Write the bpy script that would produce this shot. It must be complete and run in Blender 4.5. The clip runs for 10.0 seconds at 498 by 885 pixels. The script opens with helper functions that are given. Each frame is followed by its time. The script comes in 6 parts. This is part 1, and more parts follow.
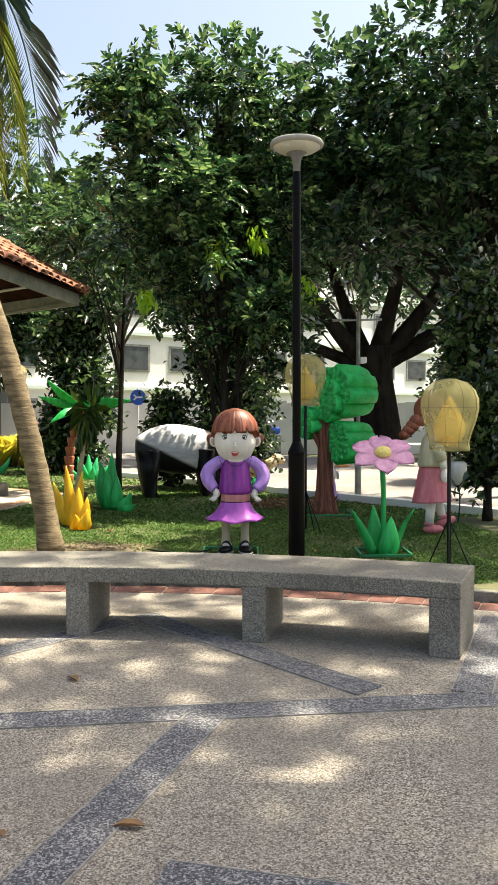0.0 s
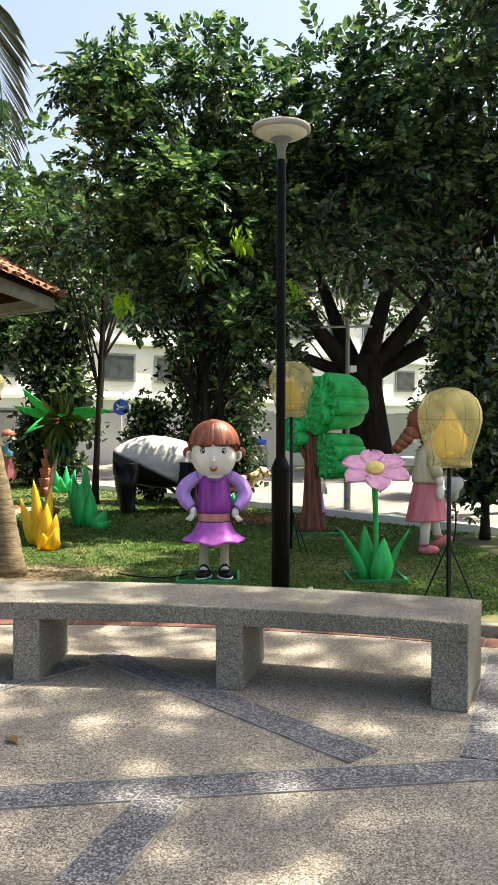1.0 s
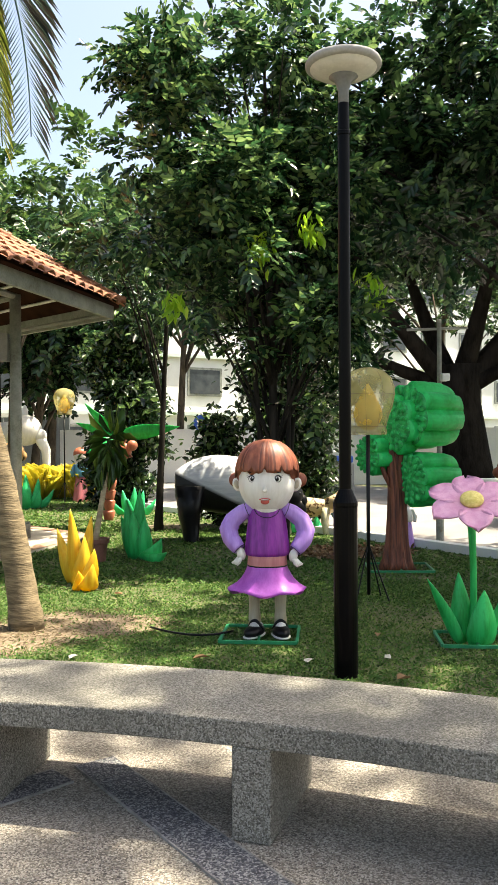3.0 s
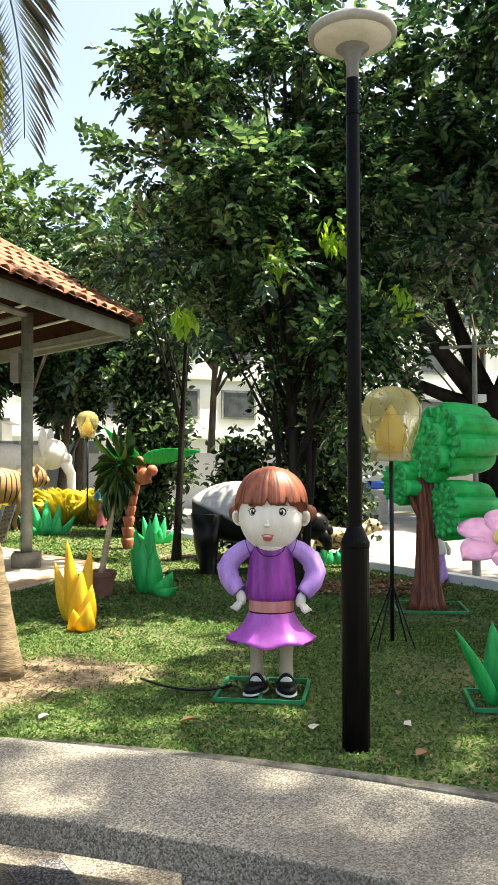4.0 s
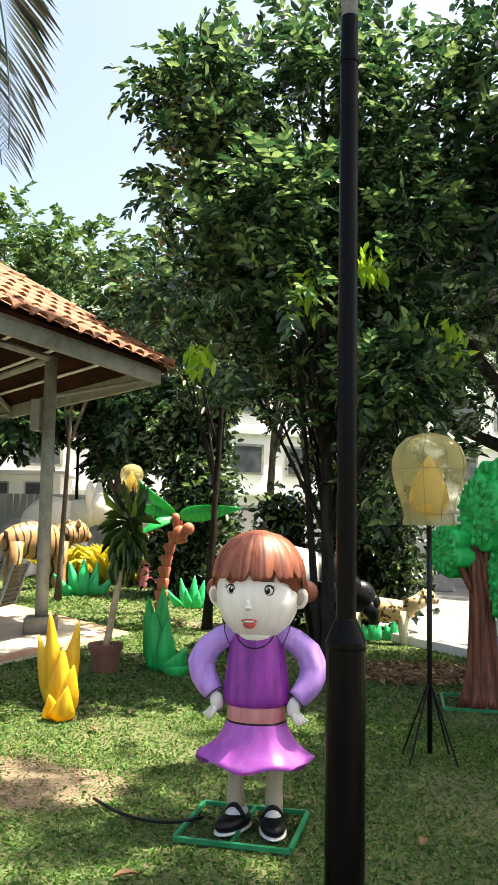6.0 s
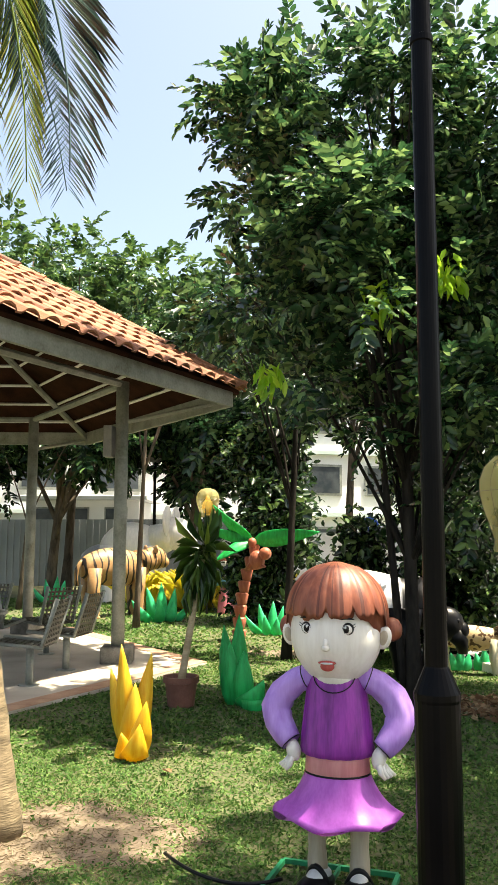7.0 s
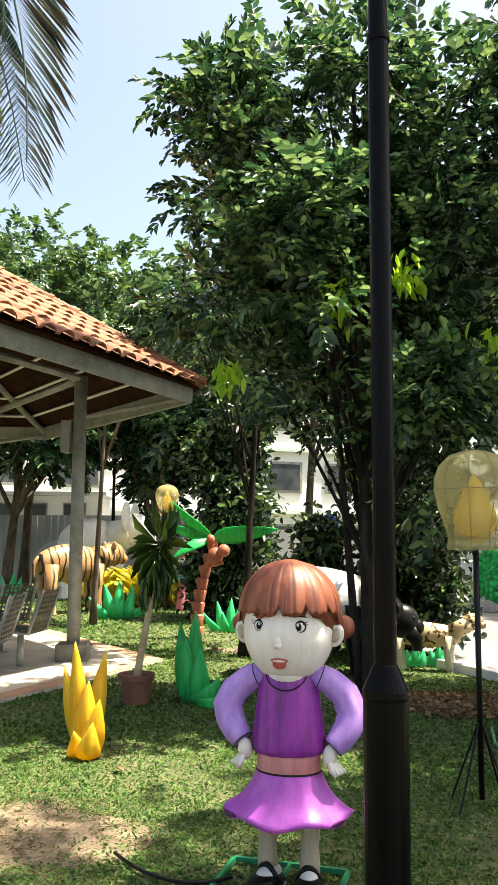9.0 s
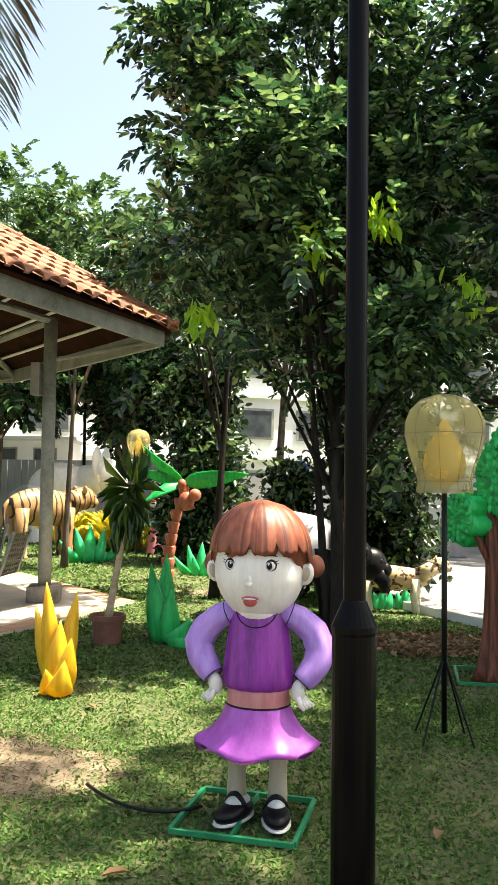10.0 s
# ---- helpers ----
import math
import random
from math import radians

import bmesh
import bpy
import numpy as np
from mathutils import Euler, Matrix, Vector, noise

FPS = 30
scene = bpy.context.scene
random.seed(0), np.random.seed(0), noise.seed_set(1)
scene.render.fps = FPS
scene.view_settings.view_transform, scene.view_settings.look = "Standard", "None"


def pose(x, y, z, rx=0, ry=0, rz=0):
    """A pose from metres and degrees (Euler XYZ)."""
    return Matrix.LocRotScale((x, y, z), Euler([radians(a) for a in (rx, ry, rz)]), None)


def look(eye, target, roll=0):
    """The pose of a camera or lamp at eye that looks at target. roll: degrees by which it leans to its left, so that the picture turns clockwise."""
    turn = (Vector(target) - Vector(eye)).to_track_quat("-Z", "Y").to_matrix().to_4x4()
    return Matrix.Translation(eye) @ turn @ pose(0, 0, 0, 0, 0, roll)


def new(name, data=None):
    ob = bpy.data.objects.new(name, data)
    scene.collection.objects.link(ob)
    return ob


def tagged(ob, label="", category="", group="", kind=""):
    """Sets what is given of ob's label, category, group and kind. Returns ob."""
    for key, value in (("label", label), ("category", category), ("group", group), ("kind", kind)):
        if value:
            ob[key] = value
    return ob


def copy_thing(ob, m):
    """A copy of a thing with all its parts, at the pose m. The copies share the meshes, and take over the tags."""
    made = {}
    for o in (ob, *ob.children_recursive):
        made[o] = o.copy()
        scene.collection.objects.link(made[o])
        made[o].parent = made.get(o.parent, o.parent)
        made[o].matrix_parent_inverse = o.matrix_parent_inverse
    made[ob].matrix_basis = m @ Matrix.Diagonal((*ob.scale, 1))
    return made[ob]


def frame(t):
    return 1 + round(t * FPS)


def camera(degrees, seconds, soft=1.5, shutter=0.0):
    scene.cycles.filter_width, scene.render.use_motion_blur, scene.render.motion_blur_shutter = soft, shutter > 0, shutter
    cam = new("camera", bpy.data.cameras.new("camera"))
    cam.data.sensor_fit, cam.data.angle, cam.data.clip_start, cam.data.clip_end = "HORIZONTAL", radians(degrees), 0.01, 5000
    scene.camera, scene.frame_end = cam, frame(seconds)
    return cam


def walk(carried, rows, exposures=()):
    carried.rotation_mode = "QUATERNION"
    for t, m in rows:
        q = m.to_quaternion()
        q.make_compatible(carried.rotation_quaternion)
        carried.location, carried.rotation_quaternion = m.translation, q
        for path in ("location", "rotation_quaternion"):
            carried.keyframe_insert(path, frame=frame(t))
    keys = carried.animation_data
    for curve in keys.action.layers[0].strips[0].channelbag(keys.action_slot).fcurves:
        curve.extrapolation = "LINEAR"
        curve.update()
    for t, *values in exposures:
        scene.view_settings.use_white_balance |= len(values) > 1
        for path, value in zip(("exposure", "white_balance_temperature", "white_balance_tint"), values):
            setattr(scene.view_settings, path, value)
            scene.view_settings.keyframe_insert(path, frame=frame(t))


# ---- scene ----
cam = camera(33.8, 10.0, soft=1.0)
METRES, EYE, TILT, LEAN, TURN = 4.747, 1.5, 0.0, 0.0, -11.2
ROWS = [
    (0.0, 0.0, 0.0, 0.0, -0.0, -2.0, 0.12),
    (0.5, 0.0053, 0.0769, 0.0015, -0.13, -1.53, 0.2),
    (1.0, 0.0156, 0.1475, 0.0026, -0.82, -1.28, -0.07),
    (1.5, 0.0221, 0.2255, 0.007, -1.66, -0.95, -0.12),
    (2.0, 0.0452, 0.3059, 0.0118, 0.45, -0.28, -0.03),
    (2.5, 0.0601, 0.3857, 0.013, 2.53, 0.03, 0.11),
    (3.0, 0.0726, 0.4636, 0.0122, 5.77, -0.25, 0.31),
    (4.5, 0.1288, 0.6986, 0.0202, 9.07, 2.56, -0.27),
    (5.0, 0.1466, 0.7689, 0.0208, 10.02, 3.39, -0.93),
    (6.5, 0.1698, 0.9253, 0.027, 16.36, 6.26, -0.6),
    (7.0, 0.1594, 0.9506, 0.0329, 19.23, 6.81, -0.12),
    (7.5, 0.1584, 0.9582, 0.0343, 20.72, 7.1, 0.32),
    (8.0, 0.1621, 0.9566, 0.0349, 19.9, 7.09, 0.19),
    (8.5, 0.165, 0.954, 0.035, 17.75, 7.03, -0.27),
    (9.0, 0.1646, 0.9567, 0.0334, 16.5, 6.6, -0.4),
    (9.5, 0.1653, 0.9562, 0.0291, 15.33, 5.09, -0.46),
    (10.0, 0.1631, 0.9582, 0.0272, 14.47, 2.92, -0.78),
]
walk(cam, [(t, pose(0, 0, EYE, TILT, LEAN, TURN) @ pose(METRES * x, METRES * y, METRES * z, 90 + pitch, roll, yaw)) for t, x, y, z, yaw, pitch, roll in ROWS],
     exposures=[(0.0, 1.62, 7700, 6), (3.0, 1.88, 7700, 6), (5.0, 2.06, 7700, 6), (7.0, 1.92, 7700, 6), (8.0, 1.8, 7700, 6), (10.0, 2.05, 7700, 6)])

# ---- sky and sun ----
SUN_ELEV, SUN_AZ = 67.0, 84.0  # degrees; azimuth clockwise from +y
world = bpy.data.worlds.new("sky")
scene.world = world
world.use_nodes = True
wn = world.node_tree
sky = wn.nodes.new("ShaderNodeTexSky")
sky.sky_type = "NISHITA"
sky.sun_disc = False
sky.sun_elevation, sky.sun_rotation = radians(SUN_ELEV), radians(SUN_AZ)
sky.air_density, sky.dust_density, sky.ozone_density = 0.9, 3.8, 1.0
wn.nodes["Background"].inputs["Strength"].default_value = 0.108
wn.links.new(sky.outputs[0], wn.nodes["Background"].inputs["Color"])
sun_data = bpy.data.lights.new("sun", "SUN")
sun_data.energy, sun_data.angle, sun_data.color = 5.0, radians(0.55), (1.0, 0.95, 0.86)
sun = new("sun", sun_data)
se, sa = radians(SUN_ELEV), radians(SUN_AZ)
sun.matrix_basis = look((math.cos(se) * math.sin(sa) * 40, math.cos(se) * math.cos(sa) * 40, math.sin(se) * 40), (0, 0, 0))

# ---- materials ----
def link_nodes(nt, a, ao, b, bi):
    nt.links.new(a.outputs[ao], b.inputs[bi])


def ramp_of(nt, stops):
    r = nt.nodes.new("ShaderNodeValToRGB")
    e = r.color_ramp.elements
    while len(e) < len(stops):
        e.new(0.5)
    for k, (p, c) in enumerate(stops):
        e[k].position, e[k].color = p, (*c, 1)
    return r


def mat(name, c1, c2, scale=8.0, rough=0.6, bump=0.15, fine=60.0, metal=0.0, stretch=(1, 1, 1), c3=None, translucent=0.0, spec=0.5, island=False):
    """Two-scale noise paint: large stains c1 to c2, fine grain and relief; c3 spots of dirt."""
    m = bpy.data.materials.new(name)
    m.use_nodes = True
    nt = m.node_tree
    b = nt.nodes["Principled BSDF"]
    tc = nt.nodes.new("ShaderNodeTexCoord")
    mp = nt.nodes.new("ShaderNodeMapping")
    mp.inputs["Scale"].default_value = stretch
    link_nodes(nt, tc, "Object", mp, "Vector")
    n1 = nt.nodes.new("ShaderNodeTexNoise")
    n1.inputs["Scale"].default_value, n1.inputs["Detail"].default_value = scale, 5
    n2 = nt.nodes.new("ShaderNodeTexNoise")
    n2.inputs["Scale"].default_value, n2.inputs["Detail"].default_value = fine, 3
    for n in (n1, n2):
        link_nodes(nt, mp, "Vector", n, "Vector")
    stops = [(0.35, c1), (0.65, c2)]
    if c3:
        stops = [(0.24, c3), (0.4, c1), (0.66, c2)]
    r = ramp_of(nt, stops)
    add = nt.nodes.new("ShaderNodeMath")
    add.operation = "MULTIPLY_ADD"
    add.inputs[1].default_value = 0.35
    link_nodes(nt, n2, "Fac", add, 0)
    sc = nt.nodes.new("ShaderNodeMath")
    sc.operation = "MULTIPLY_ADD"
    sc.inputs[1].default_value, sc.inputs[2].default_value = 0.9, -0.12
    link_nodes(nt, n1, "Fac", sc, 0)
    link_nodes(nt, sc, 0, add, 2)
    link_nodes(nt, add, 0, r, "Fac")
    col = r
    if island:
        geo = nt.nodes.new("ShaderNodeNewGeometry")
        hsv = nt.nodes.new("ShaderNodeHueSaturation")
        mr = nt.nodes.new("ShaderNodeMapRange")
        mr.inputs["To Min"].default_value, mr.inputs["To Max"].default_value = 0.65, 1.3
        link_nodes(nt, geo, "Random Per Island", mr, "Value")
        link_nodes(nt, mr, 0, hsv, "Value")
        link_nodes(nt, r, "Color", hsv, "Color")
        col = hsv
    link_nodes(nt, col, "Color", b, "Base Color")
    b.inputs["Roughness"].default_value, b.inputs["Metallic"].default_value = rough, metal
    b.inputs["Specular IOR Level"].default_value = spec
    if bump:
        bp = nt.nodes.new("ShaderNodeBump")
        bp.inputs["Strength"].default_value, bp.inputs["Distance"].default_value = bump, 0.01
        link_nodes(nt, n2, "Fac", bp, "Height")
        link_nodes(nt, bp, "Normal", b, "Normal")
    if translucent:
        tr = nt.nodes.new("ShaderNodeBsdfTranslucent")
        mx = nt.nodes.new("ShaderNodeMixShader")
        mx.inputs["Fac"].default_value = translucent
        link_nodes(nt, col, "Color", tr, "Color")
        link_nodes(nt, b, "BSDF", mx, 1)
        link_nodes(nt, tr, "BSDF", mx, 2)
        link_nodes(nt, mx, "Shader", nt.nodes["Material Output"], "Surface")
    return m


def leaf_mat(name, dark, mid, light, translucent=0.35, rough=0.3, spec=0.42):
    m = bpy.data.materials.new(name)
    m.use_nodes = True
    nt = m.node_tree
    b = nt.nodes["Principled BSDF"]
    geo = nt.nodes.new("ShaderNodeNewGeometry")
    r = ramp_of(nt, [(0.0, dark), (0.6, mid), (1.0, light)])
    link_nodes(nt, geo, "Random Per Island", r, "Fac")
    link_nodes(nt, r, "Color", b, "Base Color")
    b.inputs["Roughness"].default_value = rough
    b.inputs["Specular IOR Level"].default_value = spec
    tr = nt.nodes.new("ShaderNodeBsdfTranslucent")
    hs = nt.nodes.new("ShaderNodeHueSaturation")
    hs.inputs["Hue"].default_value, hs.inputs["Saturation"].default_value, hs.inputs["Value"].default_value = 0.485, 0.98, 1.7
    link_nodes(nt, r, "Color", hs, "Color")
    link_nodes(nt, hs, "Color", tr, "Color")
    mx = nt.nodes.new("ShaderNodeMixShader")
    mx.inputs["Fac"].default_value = translucent
    link_nodes(nt, b, "BSDF", mx, 1)
    link_nodes(nt, tr, "BSDF", mx, 2)
    link_nodes(nt, mx, "Shader", nt.nodes["Material Output"], "Surface")
    return m


def pebble_mat(name, chips, scale=120.0, stain=0.25, dark=(0.12, 0.11, 0.1)):
    """Washed pebble finish: small chips of several colours in a cement bed."""
    m = bpy.data.materials.new(name)
    m.use_nodes = True
    nt = m.node_tree
    b = nt.nodes["Principled BSDF"]
    tc = nt.nodes.new("ShaderNodeTexCoord")
    vo = nt.nodes.new("ShaderNodeTexVoronoi")
    vo.inputs["Scale"].default_value = scale
    link_nodes(nt, tc, "Object", vo, "Vector")
    sep = nt.nodes.new("ShaderNodeSeparateColor")
    link_nodes(nt, vo, "Color", sep, "Color")
    r = ramp_of(nt, [(k / (len(chips) - 1), c) for k, c in enumerate(chips)])
    link_nodes(nt, sep, "Red", r, "Fac")
    n1 = nt.nodes.new("ShaderNodeTexNoise")
    n1.inputs["Scale"].default_value, n1.inputs["Detail"].default_value = 1.7, 6
    link_nodes(nt, tc, "Object", n1, "Vector")
    mr = nt.nodes.new("ShaderNodeMapRange")
    mr.inputs["From Min"].default_value, mr.inputs["From Max"].default_value = 0.3, 0.65
    mr.inputs["To Min"].default_value, mr.inputs["To Max"].default_value = stain, 0.0
    link_nodes(nt, n1, "Fac", mr, "Value")
    mx = nt.nodes.new("ShaderNodeMixRGB")
    mx.inputs["Color2"].default_value = (*dark, 1)
    link_nodes(nt, mr, 0, mx, "Fac")
    link_nodes(nt, r, "Color", mx, "Color1")
    link_nodes(nt, mx, "Color", b, "Base Color")
    b.inputs["Roughness"].default_value = 0.75
    bp = nt.nodes.new("ShaderNodeBump")
    bp.inputs["Strength"].default_value, bp.inputs["Distance"].default_value = 0.5, 0.004
    bp.invert = True
    link_nodes(nt, vo, "Distance", bp, "Height")
    link_nodes(nt, bp, "Normal", b, "Normal")
    return m


M_PAVE = pebble_mat("pebble_wash", [(0.035, 0.03, 0.028), (0.15, 0.13, 0.108), (0.25, 0.225, 0.185), (0.46, 0.43, 0.38), (0.08, 0.07, 0.06)], 160, 0.4)
M_BAND = pebble_mat("dark_pebble_wash", [(0.02, 0.022, 0.03), (0.05, 0.055, 0.07), (0.09, 0.095, 0.115), (0.34, 0.34, 0.34), (0.03, 0.032, 0.04)], 140, 0.2, (0.03, 0.03, 0.035))
M_BENCH = pebble_mat("bench_pebble", [(0.04, 0.037, 0.03), (0.13, 0.122, 0.1), (0.21, 0.2, 0.172), (0.36, 0.345, 0.31), (0.05, 0.045, 0.036)], 190, 0.5, (0.07, 0.068, 0.056))
M_STRIP = mat("divider_strip", (0.12, 0.12, 0.115), (0.3, 0.29, 0.28), 10, 0.6)
M_BRICK = mat("red_brick", (0.1, 0.04, 0.032), (0.18, 0.08, 0.06), 12, 0.85, 0.4, 80, c3=(0.1, 0.06, 0.05))
M_MORTAR = mat("mortar", (0.16, 0.15, 0.13), (0.26, 0.24, 0.21), 10, 0.9, 0.4)
M_CONC = mat("weathered_concrete", (0.13, 0.125, 0.11), (0.26, 0.245, 0.215), 6, 0.85, 0.4, 70, c3=(0.07, 0.065, 0.055))
M_SOIL = mat("lawn_soil", (0.06, 0.07, 0.028), (0.11, 0.11, 0.05), 2.2, 0.95, 0.6, 45, c3=(0.09, 0.07, 0.04))
M_DIRT = mat("bare_dirt", (0.1, 0.075, 0.048), (0.21, 0.16, 0.112), 9, 0.95, 0.6, 50, c3=(0.13, 0.1, 0.06))
M_ROAD = mat("road", (0.15, 0.143, 0.14), (0.22, 0.21, 0.205), 0.8, 0.85, 0.3, 60)
M_BLACK = mat("black_paint", (0.0012, 0.0012, 0.0014), (0.0025, 0.0025, 0.0028), 4, 0.3, 0.03, 30, spec=0.08)
M_LAMPGREY = mat("grey_lamp_paint", (0.2, 0.2, 0.2), (0.3, 0.3, 0.29), 6, 0.5, 0.05)
M_DIFF = mat("lamp_diffuser", (0.4, 0.4, 0.37), (0.52, 0.51, 0.48), 8, 0.4, 0.03)
M_TILE = mat("terracotta_tile", (0.3, 0.11, 0.05), (0.48, 0.22, 0.1), 3.0, 0.8, 0.3, 50, c3=(0.12, 0.05, 0.035))
M_STEELPAINT = mat("grey_steel_paint", (0.21, 0.225, 0.2), (0.32, 0.33, 0.3), 5, 0.5, 0.08, 40, c3=(0.14, 0.13, 0.1))
M_SLAB = mat("pavilion_slab", (0.34, 0.3, 0.25), (0.5, 0.46, 0.4), 1.4, 0.85, 0.2, 80)
M_BARK = mat("bark", (0.05, 0.04, 0.03), (0.13, 0.105, 0.08), 9, 0.95, 0.9, 40, stretch=(1, 1, 0.25), spec=0.15)
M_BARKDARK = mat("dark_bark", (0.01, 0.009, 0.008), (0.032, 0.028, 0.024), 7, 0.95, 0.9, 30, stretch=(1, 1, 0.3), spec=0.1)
M_PALMBARK = mat("palm_bark", (0.1, 0.075, 0.042), (0.23, 0.175, 0.105), 7, 0.95, 0.6, 26, stretch=(0.7, 0.7, 4.0), c3=(0.05, 0.038, 0.024))
M_LEAF = leaf_mat("tree_leaf", (0.006, 0.023, 0.01), (0.024, 0.07, 0.029), (0.16, 0.27, 0.09), 0.28, 0.24, 0.5)
M_LEAFDARK = leaf_mat("dark_leaf", (0.005, 0.018, 0.008), (0.016, 0.05, 0.021), (0.09, 0.17, 0.06), 0.26, 0.26, 0.45)
M_LEAFYEL = leaf_mat("young_leaf", (0.16, 0.34, 0.02), (0.26, 0.46, 0.03), (0.4, 0.55, 0.06), 0.55)
M_LEAFFAR = leaf_mat("far_leaf", (0.014, 0.04, 0.014), (0.034, 0.085, 0.024), (0.1, 0.18, 0.045), 0.28)
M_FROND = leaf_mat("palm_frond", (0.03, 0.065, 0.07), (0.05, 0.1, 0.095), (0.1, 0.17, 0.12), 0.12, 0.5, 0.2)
# lit copy of the frond material: sunlight put into its yellow-green colour
M_FRONDLIT = leaf_mat("sunlit_yellow_green_frond", (0.05, 0.1, 0.015), (0.15, 0.2, 0.03), (0.34, 0.36, 0.1), 0.25, 0.5, 0.15)
M_GRASS = leaf_mat("grass_blade", (0.026, 0.075, 0.016), (0.066, 0.145, 0.032), (0.145, 0.215, 0.065), 0.25, 0.6, 0.15)
M_WHITE = mat("white_wall", (0.72, 0.72, 0.71), (0.84, 0.84, 0.82), 0.7, 0.8, 0.1, 30)
M_GREYWALL = mat("grey_wall", (0.42, 0.44, 0.44), (0.55, 0.56, 0.55), 0.8, 0.8, 0.1, 30)
M_GLASSDARK = mat("dark_glass", (0.03, 0.04, 0.05), (0.07, 0.08, 0.09), 2, 0.15, 0.0)

M_SHRUB = leaf_mat("shrub_leaf", (0.004, 0.014, 0.006), (0.018, 0.048, 0.017), (0.09, 0.16, 0.045), 0.18, 0.22, 0.6)
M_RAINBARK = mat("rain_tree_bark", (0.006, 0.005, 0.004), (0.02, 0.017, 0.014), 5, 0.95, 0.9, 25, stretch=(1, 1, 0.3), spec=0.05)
LAWN_Z = 0.07

# ---- mesh helpers ----
def part(name, bm, material, parent=None, label="", smooth=False):
    me = bpy.data.meshes.new(name)
    if smooth:
        for f in bm.faces:
            f.smooth = True
    bm.normal_update()
    bm.to_mesh(me)
    bm.free()
    mats = material if isinstance(material, (list, tuple)) else [material]
    for k in mats:
        me.materials.append(k)
    ob = new(name, me)
    if parent is not None:
        ob.parent = parent
    if label:
        ob["label"] = label
    return ob


def thing(name, m, label, category, group="", kind=""):
    ob = new(name)
    ob.empty_display_size = 0.2
    ob.matrix_basis = m
    return tagged(ob, label, category, group, kind)


def shared(name, me, parent, m):
    ob = new(name, me)
    ob.parent = parent
    ob.matrix_basis = m
    return ob


def box(bm, c, s, rot=None, bevel=0.0):
    r = bmesh.ops.create_cube(bm, size=1.0)
    m = Matrix.Translation(c) @ (rot.to_4x4() if rot is not None else Matrix()) @ Matrix.Diagonal((*s, 1))
    bmesh.ops.transform(bm, matrix=m, verts=r["verts"])
    if bevel:
        es = list({e for v in r["verts"] for e in v.link_edges})
        bmesh.ops.bevel(bm, geom=es, offset=bevel, segments=2, profile=0.5, affect="EDGES")
    return bm


def rings(bm, loops, closed_ends=True, mi=0):
    """Joins successive closed loops of points into a skin."""
    vs = [[bm.verts.new(p) for p in lp] for lp in loops]
    n = len(vs[0])
    for a, b in zip(vs, vs[1:]):
        for k in range(n):
            f = bm.faces.new((a[k], a[(k + 1) % n], b[(k + 1) % n], b[k]))
            f.material_index = mi
    if closed_ends:
        f = bm.faces.new(list(reversed(vs[0])))
        f.material_index = mi
        f = bm.faces.new(vs[-1])
        f.material_index = mi
    return bm


def tube(bm, pts, radii, n=10, mi=0, squash=1.0):
    pts = [Vector(p) for p in pts]
    if not isinstance(radii, (list, tuple)):
        radii = [radii] * len(pts)
    loops = []
    ref = None
    for k, p in enumerate(pts):
        d = (pts[min(k + 1, len(pts) - 1)] - pts[max(k - 1, 0)]).normalized()
        if ref is None:
            ref = Vector((1, 0, 0)) if abs(d.x) < 0.8 else Vector((0, 1, 0))
        u = (ref - d * ref.dot(d)).normalized()
        ref = u
        w = d.cross(u)
        loops.append([p + (u * math.cos(a) + w * math.sin(a) * squash) * radii[k] for a in [2 * math.pi * j / n for j in range(n)]])
    return rings(bm, loops, True, mi)


def lathe(bm, profile, n=20, c=(0, 0, 0), sx=1.0, sy=1.0, mi=0):
    """profile: (radius, height) from bottom to top."""
    loops = [[(c[0] + r * sx * math.cos(2 * math.pi * j / n), c[1] + r * sy * math.sin(2 * math.pi * j / n), c[2] + z) for j in range(n)] for r, z in profile]
    return rings(bm, loops, True, mi)


def arc_block(bm, c, r0, r1, a0, a1, z0, z1, steps):
    loops = []
    for k in range(steps + 1):
        a = radians(a0 + (a1 - a0) * k / steps)
        u = (math.cos(a), math.sin(a))
        loops.append([(c[0] + r * u[0], c[1] + r * u[1], z) for r, z in ((r0, z0), (r1, z0), (r1, z1), (r0, z1))])
    return rings(bm, loops)


def soft(ob, width=0.01, segments=2):
    b = ob.modifiers.new("bevel", "BEVEL")
    b.width, b.segments, b.limit_method = width, segments, "ANGLE"
    return ob


def raw(name, verts, faces, material, parent=None, smooth=False):
    me = bpy.data.meshes.new(name)
    me.from_pydata(verts, [], faces)
    me.materials.append(material)
    if smooth:
        me.polygons.foreach_set("use_smooth", [True] * len(me.polygons))
    ob = new(name, me)
    if parent is not None:
        ob.parent = parent
    return ob


def unit(v):
    return v / np.maximum(np.linalg.norm(v, axis=-1, keepdims=True), 1e-9)


